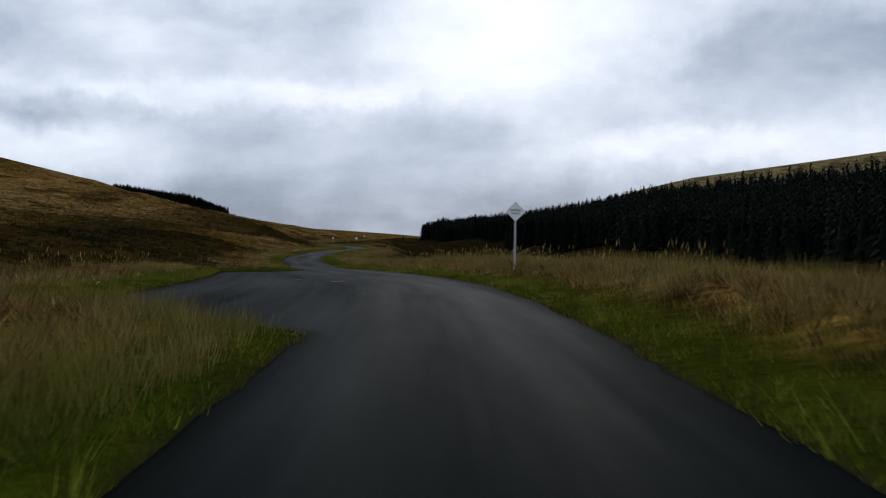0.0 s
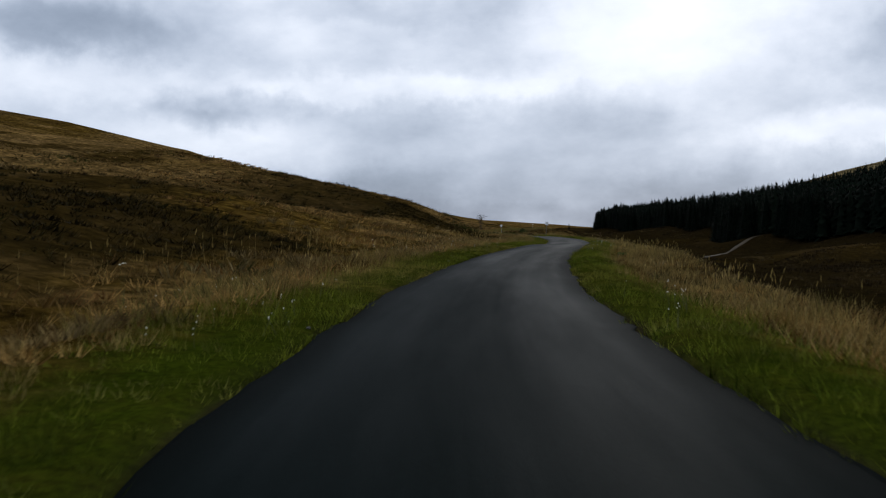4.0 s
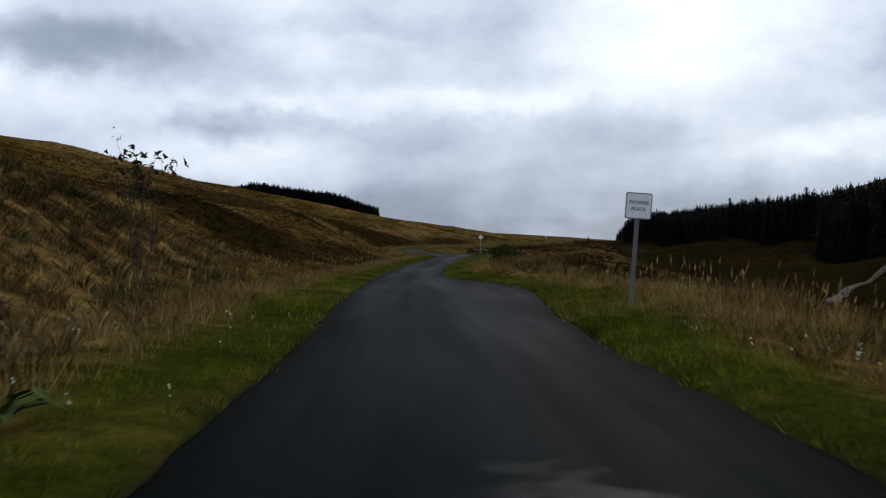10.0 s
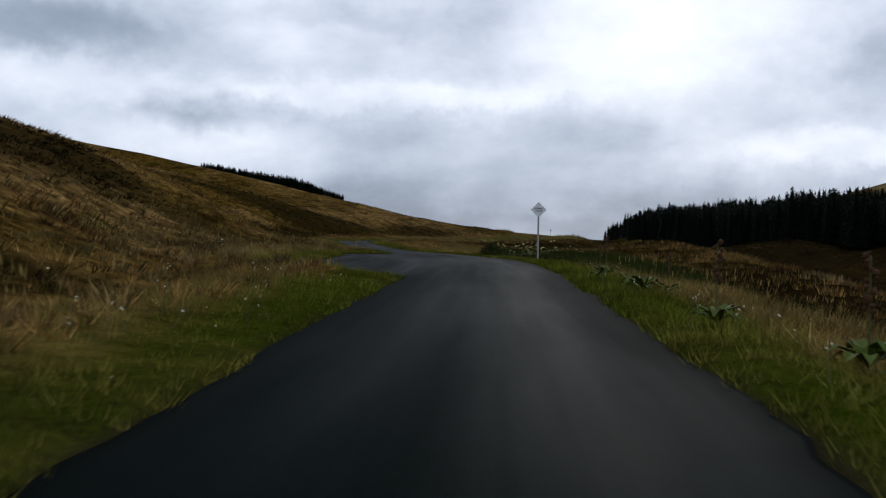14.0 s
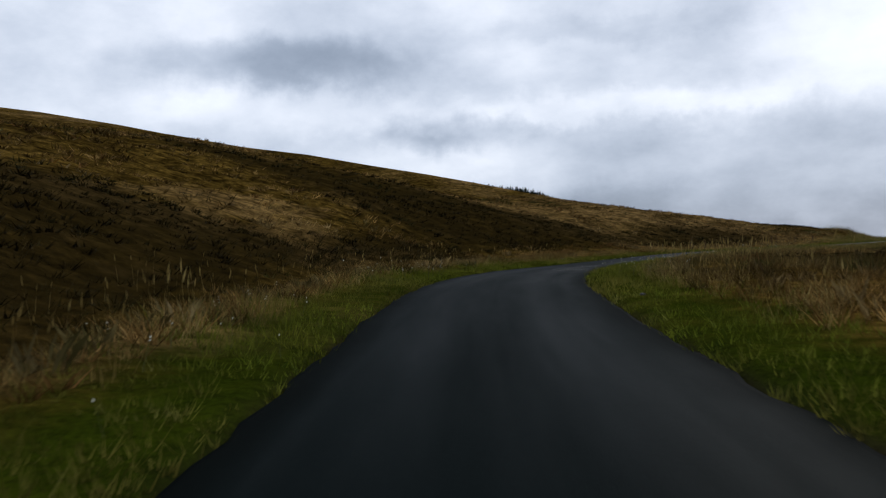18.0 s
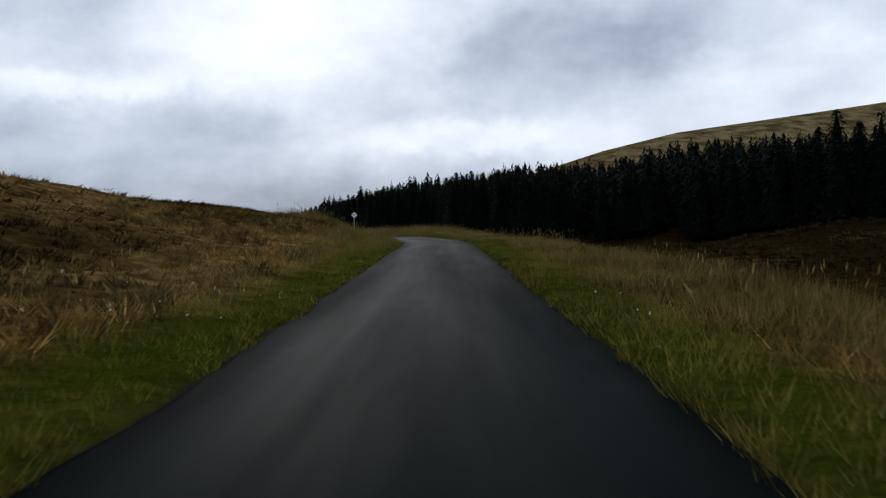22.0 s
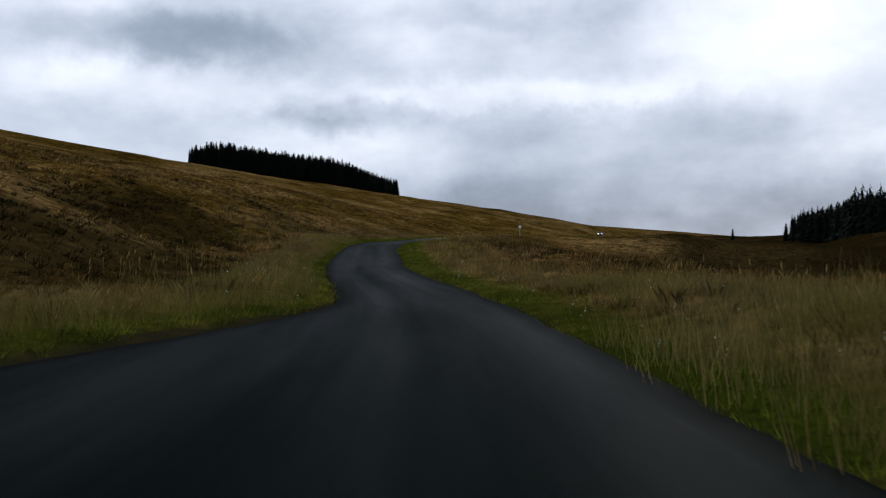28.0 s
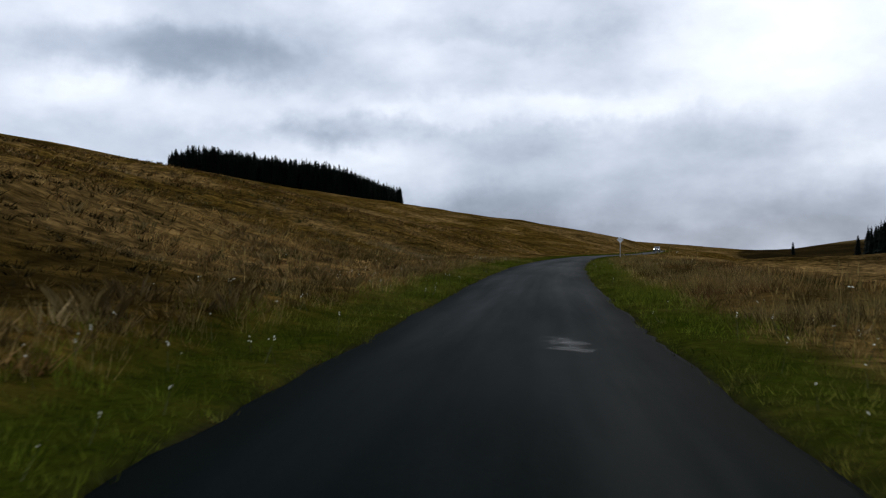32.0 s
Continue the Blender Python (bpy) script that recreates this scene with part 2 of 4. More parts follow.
def moor():
    m, nt, b = material("moor_ground", 1.0, 0.0)
    p = position(nt)
    big, mid, small = noise_tex(nt, p, 0.018, 5.0, 0.6), noise_tex(nt, p, 0.16, 6.0, 0.7), noise_tex(nt, p, 1.1, 6.0, 0.75)
    c = mix(nt, ramp(nt, small, 0.3, 0.7), (0.015, 0.010, 0.002), (0.096, 0.063, 0.015))
    c = mix(nt, ramp(nt, mid, 0.52, 0.66), c, (0.017, 0.011, 0.0028))
    c = mix(nt, calc(nt, "MULTIPLY", ramp(nt, big, 0.46, 0.62), 0.7), c, mix(nt, small, (0.055, 0.036, 0.012), (0.20, 0.140, 0.066)))
    along = nt.nodes.new("ShaderNodeMapping")
    along.inputs["Scale"].default_value = (1.0, 0.5, 2.5)
    nt.links.new(p, along.inputs["Vector"])
    streaks = noise_tex(nt, along.outputs[0], 0.075, 7.0, 0.68)
    c = mix(nt, calc(nt, "MULTIPLY", ramp(nt, streaks, 0.54, 0.62), 0.8), c, mix(nt, small, (0.060, 0.040, 0.014), (0.200, 0.135, 0.055)))
    c = mix(nt, calc(nt, "MULTIPLY", ramp(nt, streaks, 0.46, 0.38), 0.8), c, (0.018, 0.0125, 0.0032))
    # dark noise puts the shade between tussocks into the ground's colour
    tuft_shade = mix(nt, ramp(nt, noise_tex(nt, p, 2.4, 8.0, 0.72), 0.38, 0.64), (0.30, 0.30, 0.30), (1.35, 1.35, 1.35))
    c = clumps(nt, p, mix(nt, 1.0, c, tuft_shade, "MULTIPLY"), 0.45, 1.6)
    heath = mix(nt, ramp(nt, small, 0.35, 0.65), (0.0038, 0.0031, 0.0015), (0.0105, 0.0080, 0.0036))
    c = mix(nt, calc(nt, "MULTIPLY", attribute(nt, "heath"), 0.95), c, heath)
    c = mix(nt, calc(nt, "MULTIPLY", attribute(nt, "flush"), 0.85), c, mix(nt, ramp(nt, small, 0.3, 0.7), (0.005, 0.0040, 0.0014), (0.018, 0.0130, 0.005)))
    c = mix(nt, 1.0, c, (1.27, 1.15, 0.98), "MULTIPLY")
    fell = mix(nt, ramp(nt, streaks, 0.42, 0.58), (0.050, 0.036, 0.016), mix(nt, small, (0.095, 0.076, 0.036), (0.190, 0.150, 0.075)))
    c = mix(nt, attribute(nt, "fell"), c, fell)
    green = mix(nt, ramp(nt, small, 0.3, 0.7), (0.008, 0.014, 0.001), (0.026, 0.038, 0.002))
    green = mix(nt, ramp(nt, noise_tex(nt, p, 13.0, 5.0, 0.7), 0.38, 0.64), mix(nt, 0.5, green, (0.004, 0.007, 0.001)), mix(nt, 0.4, green, (0.040, 0.056, 0.004)))
    c = mix(nt, attribute(nt, "verge"), c, green)
    c = mix(nt, attribute(nt, "soil"), c, (0.016, 0.012, 0.008))
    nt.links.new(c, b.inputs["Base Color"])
    bump(nt, b, calc(nt, "ADD", calc(nt, "MULTIPLY", small, 0.5), mid), 0.9, 0.5)
    return m


MOOR, ROAD_MAT = moor(), asphalt()
VERGE_GRASS = foliage("verge_grass_green", [(0.020, 0.036, 0.003), (0.138, 0.160, 0.014), (0.100, 0.104, 0.011)], 0.35, dead=(0.150, 0.120, 0.026), more=((0.9, 0.57, 0.67, (0.14, 0.125, 0.032)), (0.5, 0.57, 0.67, (0.022, 0.034, 0.002))), clump=(0.55, 1.35))
MOOR_GRASS = foliage("moor_grass_tan", [(0.050, 0.026, 0.005), (0.34, 0.205, 0.066), (0.056, 0.030, 0.006)], 0.11, dead=(0.040, 0.032, 0.008),
                     more=((0.31, 0.54, 0.62, (0.020, 0.026, 0.006)), (0.23, 0.57, 0.66, (0.070, 0.030, 0.010)), (0.17, 0.58, 0.68, (0.17, 0.125, 0.058))), clump=(0.45, 1.75))
HEATHER = foliage("dark_heather", [(0.006, 0.0042, 0.0016), (0.027, 0.0170, 0.0058), (0.012, 0.0080, 0.0028)], 0.2, dead=(0.034, 0.022, 0.008), more=((0.09, 0.55, 0.63, (0.075, 0.050, 0.017)),), clump=(0.4, 1.35))
RUSH = foliage("dark_rush", [(0.016, 0.017, 0.006), (0.060, 0.048, 0.018), (0.026, 0.022, 0.009)], 0.3)
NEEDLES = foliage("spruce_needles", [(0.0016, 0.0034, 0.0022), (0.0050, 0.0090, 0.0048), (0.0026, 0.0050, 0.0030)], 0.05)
BARK = plain("spruce_bark", (0.05, 0.038, 0.028), 0.9, 0.1, 12, 0.4)
PETAL = plain("white_petals", (0.44, 0.43, 0.34), 0.8, 0.2, 40, 0.25)
STEM = plain("flower_stem", (0.07, 0.075, 0.025), 0.8, 0.2, 30, 0.3)
WHITE = plain("sign_white", (0.62, 0.64, 0.66), 0.45, 0.4, 14, 0.10)
BLACK = plain("sign_lettering", (0.02, 0.02, 0.022), 0.6, 0.3, 30, 0.2)
GREY = plain("galvanised_post", (0.30, 0.31, 0.31), 0.5, 0.5, 20, 0.18, 0.4)
BACKING = plain("sign_back", (0.10, 0.10, 0.105), 0.6, 0.3, 20, 0.2)

# ---- lie of the land ----
ROAD = [(-110, 2.5), (-66, 1.5), (-22, 0.5), (0, 0.4), (22, -1.0), (44, -5.2), (66, -10.9), (88, -15.7), (110, -18.0), (132, -18.4), (154, -19.1),
        (176, -21.3), (198, -25.5), (220, -31.2), (242, -36.9), (264, -41.7), (286, -44.6), (308, -47.7), (330, -53.1), (352, -62.0), (374, -70.6),
        (396, -74.4), (418, -72.9), (440, -68.6), (462, -64.1), (484, -60.1), (506, -60.3), (528, -64.8), (550, -72.4), (572, -82.8), (594, -91.1),
        (616, -96.3), (638, -100.6), (660, -104.1), (682, -107.3), (705, -110.0), (777, -112.0), (830, -115.5), (900, -120.5), (980, -128.0)]
LEVEL = [(-110, 0.0), (-22, 0.16), (0, 0.27), (22, 0.24), (44, -0.18), (66, -0.63), (88, -0.52), (110, -0.44), (132, -0.31), (154, -0.54), (176,
        -0.46), (198, -0.38), (220, -0.49), (242, -0.86), (264, -1.04), (286, -0.77), (308, -0.66), (330, -0.85), (352, -0.90), (374, -0.44), (396,
        -0.44), (418, -0.16), (440, -0.16), (462, 0.11), (484, 0.31), (506, 0.44), (528, 0.25), (550, -0.09), (572, -0.05), (594, 0.71), (616, 0.84),
        (638, 1.04), (660, 1.10), (682, 1.07), (980, 1.4)]
LY_, LZ_ = np.array(LEVEL).T
PLANT, LONE = (-287.0, 1115.0), (-50.5, 1034.0)  # tip of the hilltop wood, and the tree by itself
RY, RX = np.array(ROAD).T
FINE_Y = np.arange(-110, 980.5, 0.5)


def hermite(q, ky, kx):
    """Smooth line through the points kx at ky."""
    g = np.gradient(kx, ky)
    q = np.clip(q, ky[0], ky[-1])
    i = np.clip(np.searchsorted(ky, q) - 1, 0, len(ky) - 2)
    h = ky[i + 1] - ky[i]
    t = (q - ky[i]) / h
    return (2 * t**3 - 3 * t**2 + 1) * kx[i] + (t**3 - 2 * t**2 + t) * h * g[i] + (-2 * t**3 + 3 * t**2) * kx[i + 1] + (t**3 - t**2) * h * g[i + 1]


FINE_X = hermite(FINE_Y, RY, RX)
FINE_Z = hermite(FINE_Y, LY_, LZ_)
FINE_HEAD = np.gradient(FINE_X, FINE_Y)
SMOOTH_X = np.convolve(np.pad(FINE_X, 160, mode="edge"), np.hanning(321) / np.hanning(321).sum(), "valid")


def centre(y):
    return np.interp(y, FINE_Y, FINE_X)


def level(y):
    return np.interp(y, FINE_Y, FINE_Z)


def secant(y):
    """Width across the y axis of a metre across the road."""
    return np.sqrt(1 + np.interp(y, FINE_Y, FINE_HEAD) ** 2)


def step(a, b, v):
    t = np.clip((v - a) / (b - a), 0, 1)
    return t * t * (3 - 2 * t)


def lattice(x, y, seed):
    """Smooth value noise, 0 to 1."""
    def rnd(i, j):
        n = np.sin(i * 127.1 + j * 311.7 + seed * 74.7) * 43758.5453
        return n - np.floor(n)
    i, j = np.floor(x), np.floor(y)
    u, v = x - i, y - j
    u, v = u * u * (3 - 2 * u), v * v * (3 - 2 * v)
    return (rnd(i, j) * (1 - u) + rnd(i + 1, j) * u) * (1 - v) + (rnd(i, j + 1) * (1 - u) + rnd(i + 1, j + 1) * u) * v


HALF = 1.82
LAYBYS = [(-1, 11, 54, 6.5, 5), (1, 207, 243, 3.2, 20, 13), (-1, 296, 337, 5.8, 6), (-1, 502, 553, 5.6, 15), (1, 490, 542, 4.5, 24, 28)]


def edge(y, side):
    """Distance from the road's middle to its edge."""
    e = HALF - (0.14 if side < 0 else 0.0) + 0.10 * (lattice(y * 0.45, y * 0 + side, 3) - 0.5) + 0.10 * (lattice(y * 1.9, y * 0 + side, 5) - 0.5)
    for s, a, b, far, taper, *ending in LAYBYS:
        if s == side:
            e = e + (far - HALF) * step(a, a + taper, y) * (1 - step(b - (ending[0] if ending else taper), b, y))
    return e


# slope of the hillside to the left: the first sixty metres, and above; and of the hill behind the plantation
HILL_Y = [0, 60, 100, 140, 180, 220, 260, 300, 340, 380, 420, 450, 480, 510, 540, 570, 600, 640, 700, 800, 900, 1000, 1134]
HILL_NEAR = [0.170, 0.142, 0.138, 0.142, 0.171, 0.245, 0.290, 0.294, 0.275, 0.171, 0.184, 0.132, 0.120, 0.080, 0.186, 0.184, 0.207, 0.162, 0.163, 0.167, 0.198, 0.232, 0.202]
HILL_FAR = [0.166, 0.158, 0.163, 0.170, 0.179, 0.189, 0.201, 0.224, 0.229, 0.215, 0.193, 0.169, 0.145, 0.121, 0.222, 0.233, 0.234, 0.236, 0.233, 0.190, 0.176, 0.177, 0.249]
BROW, MOUND = [2.00, 219.41, 12.93, 3.00], [1.35, 481.85, 19.55]  # rises beside the road: height, place along it, length
RISE_Y = [100, 300, 500, 650, 800, 900, 1000, 1100, 1300]
RISE = [0.191, 0.162, 0.133, 0.109, 0.102, 0.133, 0.230, 0.424, 0.445]


def height(x, y):
    """Ground level."""
    y = np.asarray(y, float)
    d = (x - centre(y)) / secant(y)
    out = np.where(d < 0, -d - edge(y, -1), d - edge(y, 1))
    base = x - np.interp(y, FINE_Y, SMOOTH_X)
    rough = (lattice(x / 38, y / 38, 1) - 0.5) * 4.5 + (lattice(x / 13, y / 13, 2) - 0.5) * 1.5
    rough = rough + (lattice(x / 21, y / 29, 14) - 0.5) * 6.0 * step(14, 40, base) * (1 - step(90, 130, base))
    left = np.maximum(-base - 1, 0)
    hill_l = np.interp(y, HILL_Y, HILL_NEAR) * np.minimum(left, 60) + np.interp(y, HILL_Y, HILL_FAR) * np.maximum(left - 60, 0) - 0.00010 * np.maximum(left - 80, 0) ** 2
    hill_l = np.where(left > 700, 102.6 - 0.02 * (left - 700), hill_l)
    right = np.maximum(base - 1, 0)
    fall = -0.085 * np.minimum(right, 60)
    climb = right - forest_edge(y) + np.interp(y, FINE_Y, SMOOTH_X) + np.interp(y, [250, 420], [0, 25])
    hill_r = fall + np.interp(y, [220, 400, 540], [0.22, 0.19, 0.13]) * np.clip(climb, 0, 100) + np.interp(y, RISE_Y, RISE) * (np.clip(climb - 100, 0, 190) + 0.45 * np.clip(climb - 290, 0, 700))
    land = np.where(base < 0, hill_l, hill_r)
    land = land + rough * step(4, 30, np.abs(base)) * (1 - 0.35 * step(40, 160, np.abs(base)))
    far = step(800, 1500, y)
    land = land * (1 - 0.65 * far)
    near = step(0.8, 16, out)
    dip = (step(60, 105, y) * (1 - step(318, 342, y)) * (1 - 0.9 * step(224, 234, y) * (1 - step(256, 268, y))) + 0.55 * step(395, 410, y) * (1 - step(492, 512, y)))
    brow = BROW[0] * np.exp(-(((y - BROW[1]) / BROW[2]) ** 2)) * (d < 0) * step(BROW[3], BROW[3] + 6, out) * (1 - step(13, 45, out))
    bluff = 0.55 * np.exp(-(((y - 244) / 10) ** 2)) * (d > 0) * step(0.9, 2.6, out) * (1 - step(7, 14, out))
    knoll = 0.5 * np.exp(-(((y - 217) / 8) ** 2)) * (d > 0) * step(0.6, 2.2, out) * (1 - step(5, 10, out))
    mound = MOUND[0] * np.exp(-(((y - MOUND[1]) / MOUND[2]) ** 2)) * (d < 0) * step(1.2, 5.5, out) * (1 - step(10, 26, out))
    bank = (d > 0) * step(1.0, 3.0, out) * (1 - step(6, 14, out)) * (0.35 * step(-30, 0, y) * (1 - step(60, 80, y)) + 0.12 * step(395, 415, y) * (1 - step(500, 510, y)) + 0.5 * step(503, 516, y) * (1 - step(542, 560, y)))
    ditch = 0.45 * (d < 0) * step(1.9, 3.4, out) * (1 - step(4.5, 11, out)) * (0.25 + 0.75 * step(38, 52, y) * (1 - step(84, 98, y)) + 0.6 * step(262, 272, y) * (1 - step(296, 306, y)) + 0.85 * step(341, 349, y) * (1 - step(378, 394, y)) + 0.9 * step(548, 556, y) * (1 - step(578, 592, y)))
    berm = 0.4 * (d < 0) * step(0.8, 3.0, out) * (1 - step(9, 20, out)) * step(542, 558, y) * (1 - step(600, 630, y))
    shelf = berm - ditch + brow + bluff + knoll + mound + bank + 0.07 * step(0, 0.35, out) + 0.10 * step(0.5, 2.0, out) * (d < 0) + 0.12 * (lattice(x / 2.1, y / 2.1, 4) - 0.35) * step(0.3, 2.5, out)
    z = shelf + land * near - (d > 0) * dip * (0.5 * step(0.5, 3.0, out) + 2.0 * step(2.8, 14, out)) * (1 - step(28, 80, out))
    z = z + (lattice(x / 9, y / 9, 15) - 0.5) * 0.9 * (d > 0) * step(6, 16, out) * (1 - step(100, 140, out))
    tuss = (lattice(x / 1.7, y / 1.7, 8) - 0.4) * 0.30 * step(1.5, 4, out) * (1 - step(60, 120, out))
    return level(y) + np.where(out < 0, -0.10, z + tuss)


def forest_edge(y):
    return np.interp(y, [-300, 0, 120, 250, 350, 450, 537, 600, 690, 760, 870, 1000, 1040, 2000], [160, 132, 115, 82, 50, 22, 2, -14, -34, -26, -31, -40, -44, -44])


def heath_from(y):
    """How far right of the road the dark heather begins."""
    return np.interp(y, [40, 110, 320, 345, 385, 400, 545, 575], [10, 3.6, 3.6, 14, 14, 4, 4, 24])


HOLLOWS = [(24, 13, 15, 5), (62, 8, 22, 5.5), (84, 13, 13, 6), (172, 6, 11, 3.2), (275, 6, 15, 3.6), (352, 6, 13, 3.8), (371, 8.5, 14, 5), (390, 7, 9, 3), (560, 6, 11, 4.2), (575, 9.5, 13, 5), (609, 5.2, 9, 2.6)]  # along, off the road, and how far each way


def flush(x, y, o):
    """How wet the hillside is above the road: dark rushy ground in long patches and in the hollows."""
    wet = step(0.40, 0.58, lattice(x / 15, y / 26, 41)) * step(3.5, 7, o) * (1 - step(20, 44, o))
    for along, off, ry, ro in HOLLOWS:
        wet = np.maximum(wet, step(1.25, 0.6, np.sqrt(((y - along) / ry) ** 2 + ((o - off) / ro) ** 2) + 0.5 * (lattice(x / 3.5, y / 3.5, 42) - 0.5)))
    return wet * (1 - step(596, 636, y))


def mesh_object(name, verts, faces, mat, smooth=True):
    me = bpy.data.meshes.new(name)
    me.from_pydata(verts, [], faces)
    me.materials.append(mat)
    if smooth:
        me.shade_smooth()
    return new(name, me)


def quads(rows_n, cols_n):
    i = np.arange(rows_n - 1)[:, None] * cols_n + np.arange(cols_n - 1)[None, :]
    return np.stack([i, i + 1, i + 1 + cols_n, i + cols_n], -1).reshape(-1, 4)


def fast_mesh(name, co, faces, mats, smooth=False, which=None):
    """A mesh from arrays; faces all of one size."""
    k = faces.shape[1]
    me = bpy.data.meshes.new(name)
    me.vertices.add(len(co))
    me.vertices.foreach_set("co", np.ascontiguousarray(co, np.float32).ravel())
    me.loops.add(faces.size)
    me.loops.foreach_set("vertex_index", np.ascontiguousarray(faces, np.int32).ravel())
    me.polygons.add(len(faces))
    me.polygons.foreach_set("loop_start", np.arange(0, faces.size, k, dtype=np.int32))
    if smooth:
        me.polygons.foreach_set("use_smooth", np.ones(len(faces), bool))
    for m in mats:
        me.materials.append(m)
    if which is not None:
        me.polygons.foreach_set("material_index", np.ascontiguousarray(which, np.int32))
    me.update(calc_edges=True)
    return me


OFFSETS = np.array([-0.5, 0.0, 0.12, 0.3, 0.55, 0.9, 1.4, 2.0, 2.7, 3.5, 4.4, 5.4, 6.5, 8, 9.5, 11.5, 14, 17, 20, 24, 28, 33, 39, 46, 54, 63, 74, 87, 102, 120, 140, 165, 195, 230,
                    270, 320, 380, 450, 540, 650, 800, 1000, 1300, 1700, 2300])
ys = np.concatenate([[-2500, -1500, -800, -400, -220, -150, -110], np.arange(-80, 720, 1.0), np.arange(720, 990, 3.0), [1000, 1020, 1045, 1075, 1110, 1150, 1200, 1260, 1340, 1440,
                     1560, 1700, 1900, 2150, 2450, 2800, 3300, 4000]])
Y2 = np.repeat(ys[:, None], 2 * len(OFFSETS) + 1, 1)
lat = np.concatenate([-(edge(ys, -1)[:, None] + OFFSETS[::-1][None, :]), np.zeros((len(ys), 1)), edge(ys, 1)[:, None] + OFFSETS[None, :]], 1)
X2 = centre(Y2) + lat * secant(Y2)
Z2 = height(X2, Y2)
me = fast_mesh("ground", np.stack([X2, Y2, Z2], -1).reshape(-1, 3), quads(len(ys), X2.shape[1]), [MOOR], True)
out_d = np.where(lat < 0, -lat - edge(Y2, -1), lat - edge(Y2, 1))
for key, values in (("verge", step(2.1, 0.9, out_d) * (0.75 + 0.25 * lattice(X2 / 3, Y2 / 3, 9))), ("soil", 0.8 * step(0.16, 0.02, out_d)),
                    ("flush", flush(X2, Y2, out_d) * (lat < 0)), ("fell", step(150, 240, X2 - forest_edge(Y2)) * (lat > 0)), ("heath", step(0, 6, lat - heath_from(Y2)) * (1 - step(190, 320, lat)) * (0.85 + 0.15 * step(0.2, 0.5, lattice(X2 / 38, Y2 / 38, 12))))):
    at = me.attributes.new(key, "FLOAT", "POINT")
    at.data.foreach_set("value", np.ascontiguousarray(values, np.float32).ravel())
ground = tagged(new("ground", me), "rough brown moorland with green grass verges", "ground", kind="structure")

# road surface: one sheet with a slight crown and turned-down edges
ry = np.arange(-100, 960, 0.5)
frac = np.array([-1.0, -1.0, -0.97, -0.86, -0.75, -0.5, -0.25, 0, 0.25, 0.5, 0.75, 0.86, 0.97, 1.0, 1.0])
el_, er_ = edge(ry, -1), edge(ry, 1)
L = np.where(frac[None, :] < 0, frac[None, :] * el_[:, None], frac[None, :] * er_[:, None])
L[:, 0] -= 0.02
L[:, -1] += 0.02
Yr = np.repeat(ry[:, None], len(frac), 1)
hd = np.interp(Yr, FINE_Y, FINE_HEAD)
cs = 1 / np.sqrt(1 + hd**2)
Xr = centre(Yr) + L * cs
Yq = Yr - L * hd * cs
Zr = 0.045 - 0.035 * (np.abs(L) / 2.0).clip(0, 1.3) ** 2 + (lattice(Xr / 0.9, Yq / 9.0, 21) - 0.5) * 0.004
Zr[:, 0], Zr[:, -1] = -0.15, -0.15
Zr += level(Yr)
me = fast_mesh("road", np.stack([Xr, Yq, Zr], -1).reshape(-1, 3), quads(len(ry), len(frac)), [ROAD_MAT], True)
uvl = me.uv_layers.new(name="UVMap")
idx = np.empty(len(me.loops), np.int32)
me.loops.foreach_get("vertex_index", idx)
uvl.data.foreach_set("uv", np.stack([L.ravel()[idx], Yr.ravel()[idx]], -1).astype(np.float32).ravel())
at = me.attributes.new("inset", "FLOAT", "POINT")
at.data.foreach_set("value", np.where(L < 0, el_[:, None] + L, er_[:, None] - L).astype(np.float32).ravel())
road = tagged(new("road", me), "narrow single-track road of damp dark asphalt", "road", kind="structure")

# ---- grass ----
rng = np.random.default_rng(7)


def blades(x, y, z, tall, wide, lean, per, bent, spread=0.28):
    """per blades for every tuft place, straight or bent."""
    n = len(x)
    x, y, z, tall, wide = (np.repeat(v, per) for v in (x, y, z, tall, wide))
    m = n * per
    a = rng.uniform(0, 2 * np.pi, m)
    r = rng.uniform(0, 1, m) ** 0.5 * tall * spread
    bx, by = x + np.cos(a) * r, y + np.sin(a) * r
    h = tall * rng.uniform(0.55, 1.1, m)
    la = a + rng.normal(0, 0.7, m)
    ll = h * lean * rng.uniform(0.3, 1.3, m)
    f = rng.uniform(0, 2 * np.pi, m)
    wx, wy = np.cos(f) * wide / 2, np.sin(f) * wide / 2
    base_z = z - 0.04
    bend = np.stack([np.cos(la) * ll, np.sin(la) * ll], -1)
    if not bent:
        co = np.stack([np.stack([bx - wx, by - wy, base_z], -1), np.stack([bx + wx, by + wy, base_z], -1), np.stack([bx + bend[:, 0], by + bend[:, 1], base_z + h], -1)], 1)
        return co.reshape(-1, 3), np.arange(m * 3).reshape(-1, 3)
    co = np.stack([np.stack([bx - wx, by - wy, base_z], -1), np.stack([bx + wx, by + wy, base_z], -1),
                   np.stack([bx + bend[:, 0] * 0.35 - wx * 0.5, by + bend[:, 1] * 0.35 - wy * 0.5, base_z + h * 0.62], -1),
                   np.stack([bx + bend[:, 0], by + bend[:, 1], base_z + h], -1)], 1).reshape(-1, 3)
    k = np.arange(m)[:, None] * 4
    return co, np.concatenate([k + np.array([[0, 1, 2]]), k + np.array([[2, 1, 3]])], 0)


